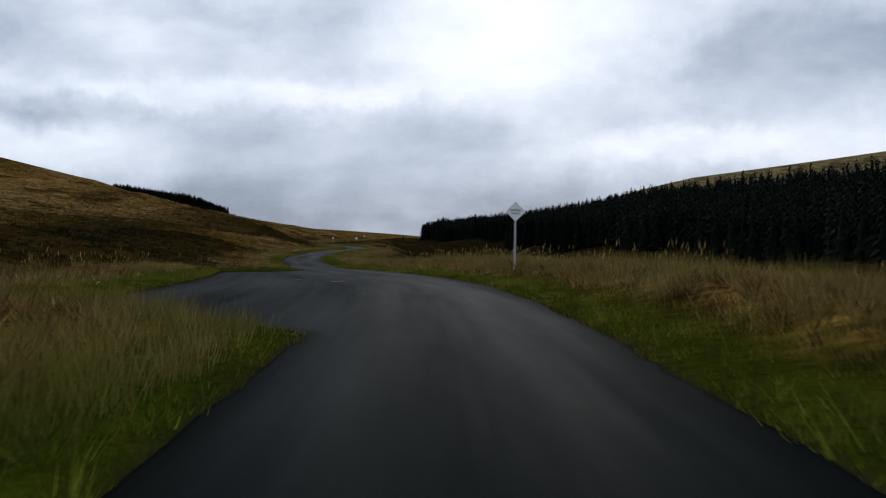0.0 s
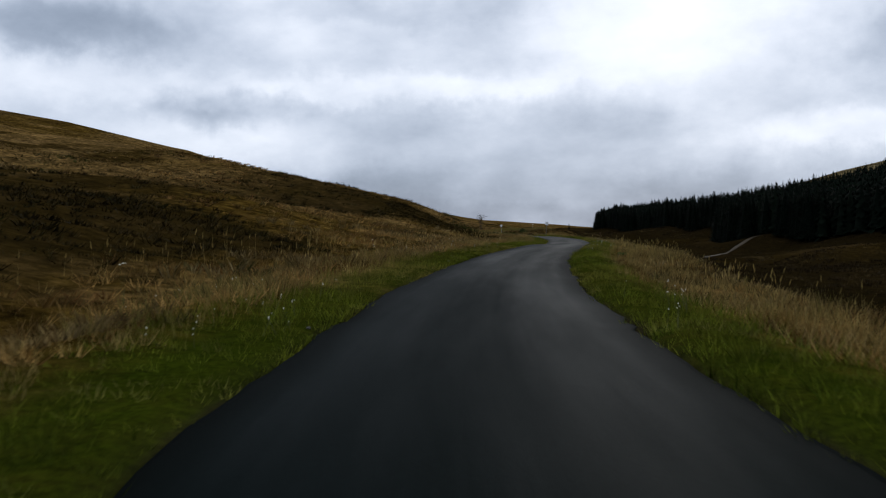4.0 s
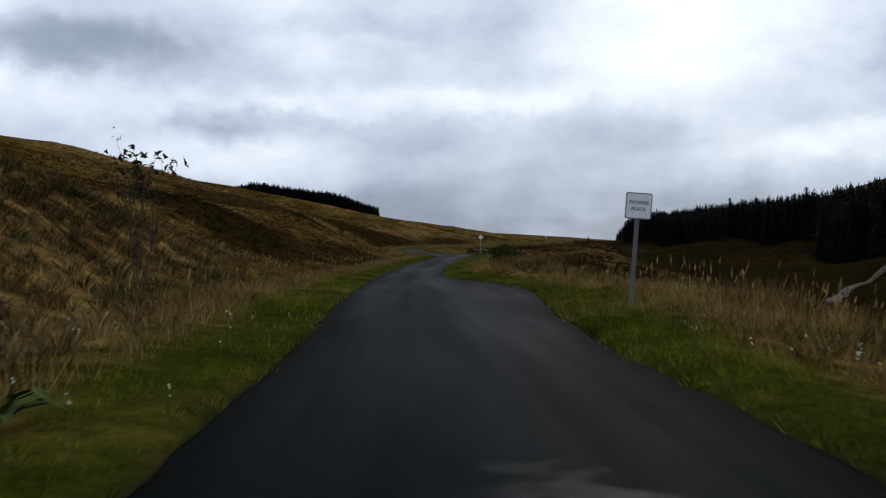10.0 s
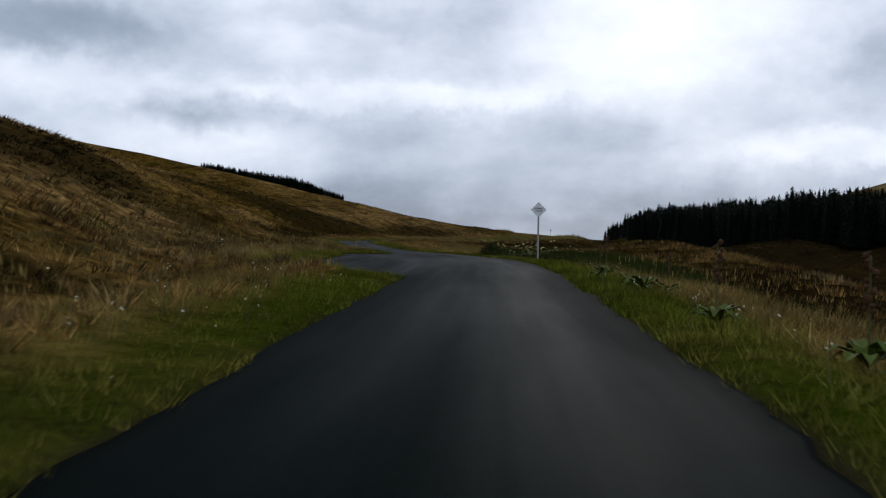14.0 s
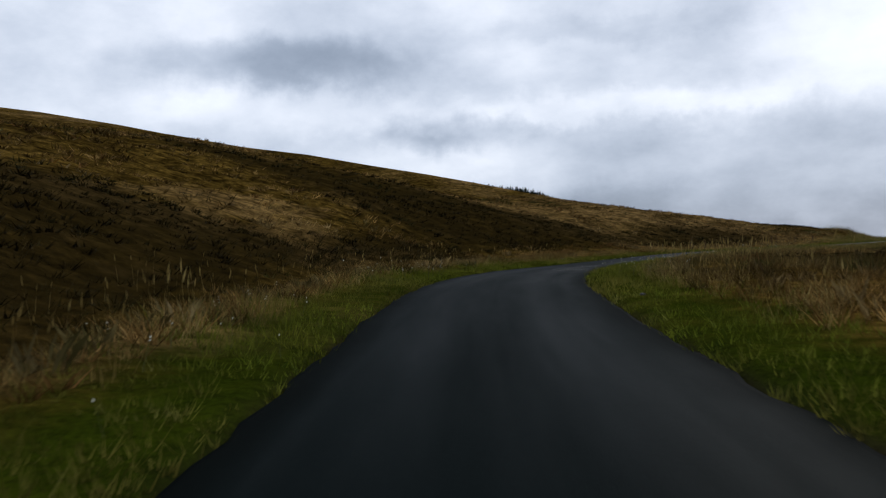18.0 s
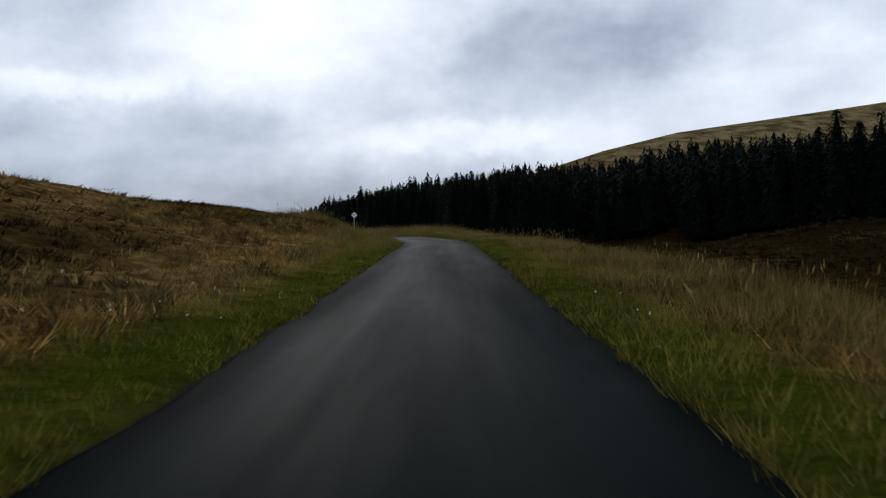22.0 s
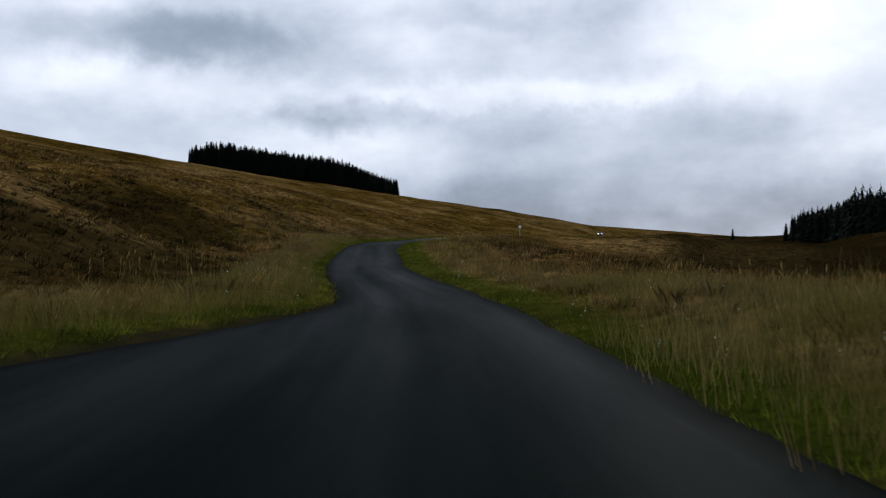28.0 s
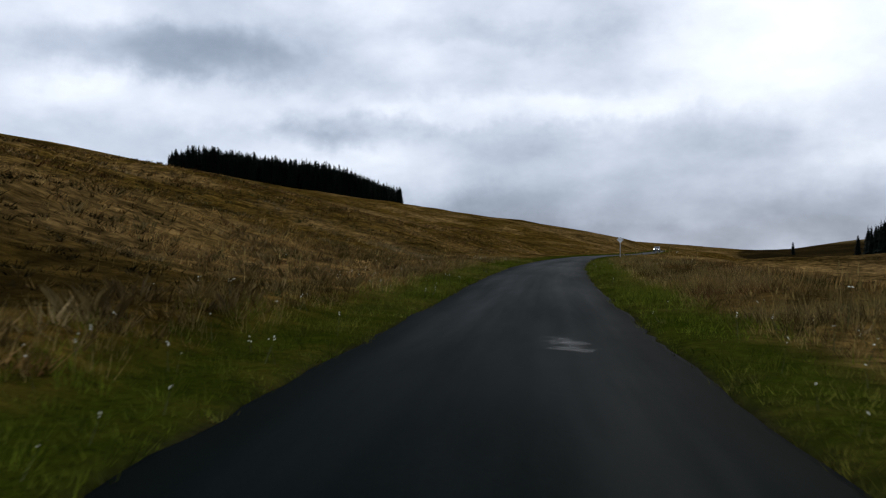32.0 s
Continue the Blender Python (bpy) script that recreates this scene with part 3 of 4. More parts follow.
def scatter(count, y0, y1, d0, d1, side, power=1.0):
    y = rng.uniform(y0, y1, count)
    o = d0 + (d1 - d0) * rng.uniform(0, 1, count) ** power
    d = side * (edge(y, side) + o)
    x = centre(y) + d * secant(y)
    return x, y, o


def grass(name, label, mat, jobs, bent=True, wet=None):
    cos, fs, base = [], [], 0
    for count, d0, d1, side, tall, wide, lean, per, power, thresh, *span in jobs:
        x, y, o = scatter(count, *(span or (-6, 660)), d0, d1, side, power)
        if thresh:
            keep = lattice(x / 4.5, y / 4.5, 31) * 0.6 + lattice(x / 1.6, y / 1.6, 32) * 0.4 > thresh
            x, y, o = x[keep], y[keep], o[keep]
        if wet is not None and side < 0:
            keep = (flush(x, y, o) > rng.random(len(x)) * 0.8 + 0.1) == wet
            x, y, o = x[keep], y[keep], o[keep]
        t = tall * (0.55 + 0.9 * lattice(x / 2.6, y / 2.6, 33))
        thick = np.clip((o + 2) / (0.4 * d1 + 2), 0.3, 1.4) if d1 > 9 else 1.0
        co, f = blades(x, y, height(x, y), t, np.full(len(x), wide) * thick * (0.7 + 0.6 * rng.random(len(x))), lean, per, bent, 1.1 if d1 > 9 else 0.45)
        cos.append(co)
        fs.append(f + base)
        base += len(co)
    return tagged(new(name, fast_mesh(name, np.concatenate(cos), np.concatenate(fs), [mat])), label, "grass", kind="stuff")


grass("verge_grass", "short green grass along the road's edges", VERGE_GRASS,
      [(21000, 0.02, 1.75, s, 0.17, 0.012, 0.8, 8, 1.0, 0) for s in (-1, 1)] + [(5000, 0.4, 2.2, s, 0.26, 0.009, 0.6, 9, 1.0, 0.4) for s in (-1, 1)] + [(4000, -0.06, 0.25, s, 0.11, 0.016, 0.8, 9, 1.0, 0) for s in (-1, 1)], False)
grass("moor_grass", "tall tan and rusty moor grass", MOOR_GRASS,
      [(20000, 1.5, 9, -1, 0.27, 0.024, 1.1, 14, 1.1, 0.0), (15000, 1.5, 5.5, 1, 0.26, 0.022, 1.1, 12, 1.0, 0.1), (31000, 6, 50, -1, 0.25, 0.082, 1.5, 9, 1.25, 0, -6, 730)]
      + [(3000, 5, 40, 1, 0.40, 0.05, 0.55, 14, 1.3, 0.24, a, b) for a, b in ((-6, 80), (330, 395), (555, 660))], False, False)
WET_GRASS = foliage("dark_wet_grass", [(0.008, 0.0064, 0.0013), (0.044, 0.029, 0.007), (0.014, 0.011, 0.0022)], 0.3, dead=(0.010, 0.012, 0.0022), more=((0.5, 0.55, 0.65, (0.066, 0.042, 0.012)),), clump=(0.35, 1.3))
grass("wet_moor_grass", "dark olive rushy grass in the wet hollows of the hillside", WET_GRASS,
      [(25000, 2.3, 16, -1, 0.19, 0.039, 1.5, 15, 1.0, 0.0), (15000, 12, 44, -1, 0.22, 0.060, 1.5, 12, 1.0, 0.0)], False, True)
grass("heather", "dark red-brown heather over the valley floor", HEATHER,
      [(11000, 4.0, 60, 1, 0.34, 0.09, 0.9, 12, 1.3, 0.2, 85, 335), (9000, 4.0, 60, 1, 0.34, 0.09, 0.9, 12, 1.3, 0.2, 392, 600), (900, 2.4, 8, 1, 0.32, 0.025, 1.0, 18, 1.0, 0.1, 233, 256), (9000, 18, 130, 1, 0.34, 0.12, 1.2, 6, 1.0, 0.1, 60, 420), (5000, 18, 90, 1, 0.34, 0.12, 1.2, 6, 1.0, 0.1, 400, 680)], False)
TALL_GRASS = foliage("tall_seeding_grass", [(0.060, 0.060, 0.010), (0.27, 0.20, 0.070), (0.120, 0.105, 0.022)], 0.5, dead=(0.19, 0.125, 0.050), more=((0.6, 0.56, 0.66, (0.026, 0.034, 0.007)),))
grass("tall_grass", "tall pale seeding grass at the edge of the moor", TALL_GRASS,
      [(3200, 1.8, 4.5, 1, 0.52, 0.007, 0.35, 11, 1.0, 0.25, -6, 75), (2400, 1.9, 4.4, 1, 0.46, 0.007, 0.4, 11, 1.0, 0.3, 75, 330), (1500, 1.6, 4.0, 1, 0.5, 0.007, 0.35, 11, 1.0, 0.25, 300, 350),
       (1700, 1.8, 8, 1, 0.62, 0.008, 0.35, 11, 1.0, 0.15, 502, 560), (4800, 1.8, 4.5, 1, 0.47, 0.007, 0.4, 11, 1.0, 0.25, 395, 560), (1500, 1.9, 4.4, 1, 0.42, 0.007, 0.4, 11, 1.0, 0.3, 560, 660),
       (800, 0.4, 2.4, -1, 0.42, 0.007, 0.4, 11, 1.0, 0.2, -6, 14), (2400, 1.2, 3.4, -1, 0.40, 0.007, 0.4, 11, 1.0, 0.35, 14, 300), (1500, 0.6, 4.0, -1, 0.45, 0.008, 0.4, 11, 1.0, 0.2, 504, 545), (2600, 0.4, 3.4, -1, 0.48, 0.007, 0.35, 11, 1.0, 0.2, 462, 508),
       (2200, 0.6, 3.0, -1, 0.42, 0.007, 0.4, 11, 1.0, 0.2, 540, 600), (900, 2.2, 7, -1, 0.6, 0.006, 0.4, 11, 1.0, 0.3, 482, 506),
       (900, 0.1, 2.4, 1, 0.85, 0.008, 0.35, 11, 1.0, 0.1, 509, 545)], False)
grass("rushes", "dark clumps of rushes and heather on the moor", RUSH, [(4000, 3.0, 46, -1, 0.30, 0.022, 1.0, 16, 1.4, 0.57, -6, 660), (2500, 2.4, 12, 1, 0.34, 0.014, 0.7, 14, 1.2, 0.6)], False)


WEEDS = foliage("dark_green_weeds", [(0.008, 0.014, 0.003), (0.036, 0.052, 0.010), (0.018, 0.024, 0.005)], 0.6, clump=(0.5, 1.4))
grass("weed_thicket", "tall dark green weeds crowding the verge", WEEDS,
      [(2600, 1.7, 9, 1, 0.72, 0.026, 0.8, 26, 1.0, 0.05, 308, 336), (700, 3.0, 9, -1, 0.34, 0.016, 1.1, 26, 1.0, 0.4, 196, 232)], False)


def seed_stalks(name, label, mat, jobs):
    """Thin stalks, each with a plume at its top."""
    cos, fs, base = [], [], 0
    for count, d0, d1, side, y0, y1 in jobs:
        x, y, o = scatter(count, y0, y1, d0, d1, side)
        keep = lattice(x / 3.5, y / 3.5, 34) * 0.6 + lattice(x / 17, y / 17, 35) * 0.4 > 0.52
        x, y = x[keep], y[keep]
        m = len(x)
        z, h = height(x, y), rng.uniform(0.42, 0.82, m)
        foot = np.stack([x, y, z], -1)
        a, ll = rng.uniform(0, 6.28, m), h * rng.uniform(0.05, 0.35, m)
        off = np.stack([np.cos(a) * ll, np.sin(a) * ll, h], -1)
        w = np.stack([np.full(m, 0.004), np.zeros(m), np.zeros(m)], -1)
        v = w * rng.uniform(1.8, 3.4, (m, 1))
        pts = [foot - w, foot + w, foot + off * 0.8, foot + off * 0.78, foot + off * 0.88 - v, foot + off * 0.88 + v, foot + off * 1.03 + (0.01, 0, 0)]
        cos.append(np.stack(pts, 1).reshape(-1, 3))
        k = np.arange(m)[:, None] * 7
        fs.append(np.concatenate([k + np.array([[0, 1, 2]]), k + np.array([[3, 5, 4]]), k + np.array([[4, 5, 6]])], 0) + base)
        base += m * 7
    return tagged(new(name, fast_mesh(name, np.concatenate(cos), np.concatenate(fs), [mat])), label, "grass", kind="stuff")


STRAW = foliage("straw_plumes", [(0.150, 0.108, 0.032), (0.39, 0.29, 0.105), (0.22, 0.150, 0.045)], 0.4, clump=(0.55, 1.3))
grass("pale_grass", "bands of bleached straw-coloured grass behind the verges", STRAW,
      [(3200, 2.2, 5.5, 1, 0.40, 0.014, 0.55, 9, 1.0, 0.3, 85, 325), (1100, 2.4, 7, 1, 0.40, 0.014, 0.55, 9, 1.0, 0.35, -6, 85), (1700, 2.4, 5.5, 1, 0.40, 0.014, 0.55, 9, 1.0, 0.35, 395, 660),
       (4500, 2.4, 14, -1, 0.30, 0.014, 0.8, 9, 1.2, 0.5),
       (6500, 1.25, 2.6, -1, 0.33, 0.007, 0.6, 9, 1.0, 0.28), (5000, 1.3, 2.6, 1, 0.33, 0.007, 0.6, 9, 1.0, 0.28)], False, False)
seed_stalks("seed_stalks", "pale seed stalks of moor grass above the verge", STRAW, [(4200, 1.6, 5.0, 1, -4, 650), (4200, 1.2, 6.0, -1, -4, 650)])

TUSSOCK = foliage("tussock_grass", [(0.060, 0.036, 0.010), (0.33, 0.235, 0.095), (0.095, 0.055, 0.016)], 0.5, dead=(0.055, 0.050, 0.014), more=((0.8, 0.56, 0.66, (0.24, 0.18, 0.085)),), clump=(0.35, 1.3))


def tussocks(name, label, mat, jobs):
    """Clumps of long grass that arch outwards from one root."""
    cos, fs, base = [], [], 0
    for count, d0, d1, side, tall, wide, per, y0, y1 in jobs:
        x, y, o = scatter(count, y0, y1, d0, d1, side, 1.25)
        keep = lattice(x / 6, y / 6, 36) * 0.5 + lattice(x / 2.2, y / 2.2, 37) * 0.5 > 0.46
        keep &= (flush(x, y, o) < 0.4) | (side > 0)
        x, y, o = x[keep], y[keep], o[keep]
        t = tall * rng.uniform(0.6, 1.35, len(x))
        co, f = blades(x, y, height(x, y), t, np.full(len(x), wide) * (1 + o / 10), 0.6, per, True, 0.5)
        cos.append(co)
        fs.append(f + base)
        base += len(co)
    return tagged(new(name, fast_mesh(name, np.concatenate(cos), np.concatenate(fs), [mat])), label, "grass", kind="stuff")


tussocks("tussocks", "arching tussocks of pale and rusty moor grass", TUSSOCK, [(7000, 1.9, 11, -1, 0.27, 0.005, 20, -4, 655), (2400, 2.2, 7, 1, 0.27, 0.005, 18, -4, 655)])

SIGNS = [(1.62, 31.3, 2.30, 4, 1, True, False, "white diamond passing place sign on a grey steel post"),
         (-26.16, 214.5, 1.38, 12, 5, False, True, "leaning square white passing place sign on a dark post"),
         (-46.35, 316.6, 1.45, 10, 0, True, False, "white diamond passing place sign above tall weeds"),
         (-59.8, 526.0, 2.62, 4, 2, True, False, "white diamond passing place sign on a thin post in tall grass"),
         (-104.8, 694.0, 2.9, 8, 0, True, False, "small far-off white diamond passing place sign")]
BUSHES = [(-33.1, 247.5, 1.5, 1.15, "dull green rounded bush on the rough grass by the road"), (-50.0, 330.0, 1.3, 0.8, "low dark bush beside the passing place")]

SHRUBS = [(-35.85, 215.4, 2.95, 5, "thin young tree with few leaves on the hillside"), (-56.7, 292.0, 2.9, 6, "thin bare shrub on the brow of the hillside")]

# ---- conifers ----
TREE_RNG = np.random.default_rng(11)


def spruce_arrays(tall, wide, boughs, seed):
    """One spruce: many drooping boughs in a spiral round a solid dark heart."""
    r = np.random.default_rng(seed)
    co, f = [], []
    for k in range(boughs):
        t = ((k + r.uniform(0, 1)) / boughs) ** 1.12
        h0 = tall * (0.05 + 0.93 * t)
        rad = wide * (1 - t) ** 0.50 * r.uniform(0.66, 1.15) + 0.12
        a = k * 2.39996 + r.uniform(-0.4, 0.4)
        da = min(0.75, 2.6 / math.sqrt(boughs) + 0.25 * t) * r.uniform(0.8, 1.2)
        drop = rad * r.uniform(0.15, 0.75)
        b = len(co)
        co += [(0, 0, h0 + tall * 0.045), (math.cos(a - da) * rad * 0.66, math.sin(a - da) * rad * 0.66, h0 - drop * 0.45),
               (math.cos(a) * rad, math.sin(a) * rad, h0 - drop), (math.cos(a + da) * rad * 0.66, math.sin(a + da) * rad * 0.66, h0 - drop * 0.45)]
        f += [(b, b + 1, b + 2), (b, b + 2, b + 3)]
    b = len(co)
    for k in range(6):
        co.append((math.cos(k * 1.047) * wide * 0.6, math.sin(k * 1.047) * wide * 0.6, tall * 0.06))
    co.append((0, 0, tall * 0.93))
    f += [(b + k, b + (k + 1) % 6, b + 6) for k in range(6)]
    return np.array(co), np.array(f)


def spruce_sprays(tall, wide, count, seed):
    """The near spruces: small drooping sprays all over a ragged dark heart."""
    r = np.random.default_rng(seed)
    t = r.uniform(0, 1, count) ** 1.25
    h = tall * (0.04 + 0.94 * t)
    a = r.uniform(0, 6.283, count)
    tier = 0.80 + 0.30 * (np.sin(t * tall * 5.0 + 2 * np.sin(a * 3 + seed)) * 0.5 + 0.5)
    rad = (wide * (1 - t) ** 0.55 + 0.06) * tier * r.uniform(0.62, 1.05, count)
    c = np.stack([np.cos(a) * rad, np.sin(a) * rad, h], -1)
    out_ = np.stack([np.cos(a), np.sin(a), r.uniform(-0.9, 0.1, count)], -1) * (0.22 + 0.38 * (1 - t) * r.uniform(0.4, 1.0, count))[:, None]
    side = np.stack([-np.sin(a), np.cos(a), r.uniform(-0.5, 0.5, count)], -1) * (0.10 + 0.16 * r.random(count))[:, None]
    co = np.stack([c - out_ * 0.5 + side, c - out_ * 0.5 - side, c + out_], 1).reshape(-1, 3)
    f = np.arange(count * 3).reshape(-1, 3)
    ring, b = [], len(co)
    for k in range(5):
        q = k / 5
        for j in range(7):
            w = wide * (1 - q) ** 0.7 * 0.66 * r.uniform(0.8, 1.1)
            ring.append((math.cos(j * 0.8976) * w, math.sin(j * 0.8976) * w, tall * (0.05 + 0.9 * q)))
    ring.append((0, 0, tall * 0.97))
    g = []
    for k in range(5):
        for j in range(7):
            p0, p1 = b + k * 7 + j, b + k * 7 + (j + 1) % 7
            if k < 4:
                g += [(p0, p1, p1 + 7), (p0, p1 + 7, p0 + 7)]
            else:
                g.append((p0, p1, b + 35))
    return np.concatenate([co, np.array(ring)]), np.concatenate([f, np.array(g)])


def trunk_mesh(name, tall):
    bm = bmesh.new()
    bmesh.ops.create_cone(bm, segments=7, radius1=0.16, radius2=0.03, depth=tall * 0.92, cap_ends=True, matrix=Matrix.Translation((0, 0, tall * 0.46 - 0.2)))
    me = bpy.data.meshes.new(name)
    bm.to_mesh(me)
    bm.free()
    me.materials.append(BARK)
    return me


KINDS = []
for i, (tall, wide) in enumerate(((11.6, 2.3), (12.9, 2.6), (11.0, 2.2), (12.3, 2.5), (13.2, 2.7), (11.5, 2.6))):
    co, f = spruce_sprays(tall, wide, 700, 40 + i)
    KINDS.append((*spruce_arrays(tall, wide * 1.05, 38, 60 + i), fast_mesh("crown", co, f, [NEEDLES]), trunk_mesh("trunk", tall)))


def stand(xs, ys_, near, label, group, sizes=1.0):
    """A wood: the nearest trees singly, the rest as one mass."""
    zs = height(xs, ys_)
    cos, fs, base = [], [], 0
    for k in range(len(xs)):
        co, f, crown, trunk = KINDS[TREE_RNG.integers(len(KINDS))]
        turn, size = TREE_RNG.uniform(0, 6.28), TREE_RNG.uniform(0.84, 1.0) * (sizes if isinstance(sizes, float) else sizes[k])
        if k in near:
            tree = new("spruce_tree")
            tree.matrix_world = Matrix.LocRotScale((xs[k], ys_[k], zs[k] - 0.1), Euler((0, 0, turn)), (size, size, size))
            for name, me in (("trunk", trunk), ("crown", crown)):
                new(name, me).parent = tree
            tagged(tree, label, "tree", group)
        else:
            c, s = math.cos(turn) * size, math.sin(turn) * size
            p = np.stack([co[:, 0] * c - co[:, 1] * s + xs[k], co[:, 0] * s + co[:, 1] * c + ys_[k], co[:, 2] * size + zs[k] - 0.1], -1)
            cos.append(p)
            fs.append(f + base)
            base += len(p)
    return np.concatenate(cos), np.concatenate(fs)


# the long plantation across the valley
n = 8400
fy = TREE_RNG.uniform(-60, 1040, n)
fd = TREE_RNG.uniform(0, 1, n) ** 1.05 * np.interp(fy, [260, 420, 640, 700], [88, 66, 62, 40])
fx = forest_edge(fy) + fd + (lattice(fy / 30, fy * 0, 50) - 0.5) * 16
# thin out trees that stand too close
order = np.argsort(fd)
fx, fy, fd = fx[order], fy[order], fd[order]
taken, ok = {}, []
for k in range(len(fx)):
    cell = (int(fx[k] // 2.1), int(fy[k] // 2.1))
    if cell not in taken:
        taken[cell] = True
        ok.append(k)
fx, fy, fd = fx[ok], fy[ok], fd[ok]
front = np.argsort(fd + 0.02 * np.abs(fy - 560) + np.where((fy > 380) & (fy < 820), 0, 60))
near = set(front[:230].tolist())
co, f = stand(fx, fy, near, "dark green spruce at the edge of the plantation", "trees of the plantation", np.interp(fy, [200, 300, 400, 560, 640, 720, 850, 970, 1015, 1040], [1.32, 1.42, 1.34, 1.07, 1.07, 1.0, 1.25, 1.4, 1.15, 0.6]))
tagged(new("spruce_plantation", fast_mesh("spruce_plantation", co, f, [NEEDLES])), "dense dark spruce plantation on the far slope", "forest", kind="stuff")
# the small block on the skyline
n = 1100
ly = TREE_RNG.uniform(0, 1, n)
ld = TREE_RNG.uniform(0, 1, n)
bx = PLANT[0] - ly * 144 - ld * 20
by = PLANT[1] - ly * 23 + ld * 48
order = np.argsort(ld)
bx, by, ly = bx[order], by[order], ly[order]
co, f = stand(bx, by, set(range(60)), "dark green spruce on the brow of the hill", "trees of the hilltop wood", 1.5 * (0.6 + 0.4 * step(0.0, 0.3, ly)) * (1 - 0.3 * step(0.85, 1.0, ly)))
tagged(new("hilltop_wood", fast_mesh("hilltop_wood", co, f, [NEEDLES])), "small dark block of spruce on the hillside", "forest", kind="stuff")
# two trees by themselves beyond the end of the plantation
for (x, y), size, kind, label in ((LONE, 0.85, 5, "lone dark spruce standing apart from the plantation"), ((-76.0, 1044.0), 0.55, 2, "small dark spruce by itself on the valley floor")):
    lone = new("spruce_tree")
    lone.matrix_world = Matrix.LocRotScale((x, y, float(height(np.array(x), y)) - 0.1), Euler((0, 0, 1)), (size, size, size))
    for name, me in (("trunk", KINDS[kind][3]), ("crown", KINDS[kind][2])):
        new(name, me).parent = lone
    tagged(lone, label, "tree", "trees standing alone")

# ---- passing place signs ----


def part(name, bm, mat, parent, label=""):
    me = bpy.data.meshes.new(name)
    bm.to_mesh(me)
    bm.free()
    me.materials.append(mat)
    ob = new(name, me)
    ob.parent = parent
    return tagged(ob, label)


def plate(w, h, r, depth, turn=0.0, z=0.0, y=0.0):
    """A rounded plate that faces -y."""
    bm = bmesh.new()
    ring = []
    for cx, cz, a0 in ((w / 2 - r, h / 2 - r, 0), (-w / 2 + r, h / 2 - r, 90), (-w / 2 + r, -h / 2 + r, 180), (w / 2 - r, -h / 2 + r, 270)):
        for k in range(5):
            a = radians(a0 + k * 22.5)
            px, pz = cx + r * math.cos(a), cz + r * math.sin(a)
            ring.append((px * math.cos(turn) - pz * math.sin(turn), px * math.sin(turn) + pz * math.cos(turn) + z))
    lo = [bm.verts.new((px, y, pz)) for px, pz in ring]
    hi = [bm.verts.new((px, y + depth, pz)) for px, pz in ring]
    bm.faces.new(lo)
    bm.faces.new(hi[::-1])
    for k in range(len(ring)):
        bm.faces.new((lo[k], hi[k], hi[k - 1], lo[k - 1]))
    bmesh.ops.recalc_face_normals(bm, faces=bm.faces)
    return bm


def lettering(text, size, z, parent, y):
    cu = bpy.data.curves.new("lettering", "FONT")
    cu.body, cu.size, cu.align_x, cu.align_y, cu.extrude, cu.offset = text, size, "CENTER", "CENTER", 0.001, size * 0.012
    tmp = new("lettering", cu)
    me = bpy.data.meshes.new_from_object(tmp.evaluated_get(bpy.context.evaluated_depsgraph_get()))
    bpy.data.objects.remove(tmp)
    me.materials.clear()
    me.materials.append(BLACK)
    ob = new("lettering", me)
    ob.parent = parent
    ob.matrix_basis = pose(0, y, z, 90, 0, 0)
    return ob


def passing_sign(x, y, middle, turn, lean, diamond, dark_post, label):
    ground_z = float(height(np.array(x), np.array(y)))
    sign = new("passing_place_sign")
    sign.matrix_world = pose(x, y, ground_z - 0.05, 0, lean, turn)
    mid = middle - ground_z + 0.05
    side, tilt = (0.45, radians(45)) if diamond else (0.41, 0.0)
    half = side * (0.707 if diamond else 0.5)
    bm = bmesh.new()
    bmesh.ops.create_cone(bm, segments=14, radius1=0.038, radius2=0.038, depth=mid + (0.0 if diamond else 0.1), cap_ends=True, matrix=Matrix.Translation((0, 0.045, (mid + (0.0 if diamond else 0.1)) / 2)))
    part("post", bm, BACKING if dark_post else GREY, sign, "dark weathered post" if dark_post else "galvanised steel post")
    part("border", plate(side + (0.014 if diamond else 0.034), side + (0.014 if diamond else 0.034), 0.03, 0.010, tilt, mid, 0.0), BACKING, sign, "dark edge of the plate")
    panel = part("panel", plate(side, side, 0.026, 0.004, tilt, mid, -0.006), WHITE, sign, "white painted metal plate")
    for k, dz in enumerate((0.055, -0.055)):
        lettering(("PASSING", "PLACE")[k], 0.098 if diamond else 0.086, mid + dz, panel, -0.0075)
    for dz in (0.13, -0.13):
        bm = bmesh.new()
        bmesh.ops.create_cube(bm, size=1, matrix=Matrix.Translation((0, 0.03, mid + dz)) @ Matrix.Diagonal((0.12, 0.035, 0.035, 1)))
        bmesh.ops.bevel(bm, geom=bm.edges[:], offset=0.006, segments=1, affect="EDGES")
        part("bracket", bm, GREY, sign, "steel clamp")
    return tagged(sign, label, "road sign", "passing place signs")


for args in SIGNS:
    passing_sign(*args)

# ---- flowers, weeds and bushes ----


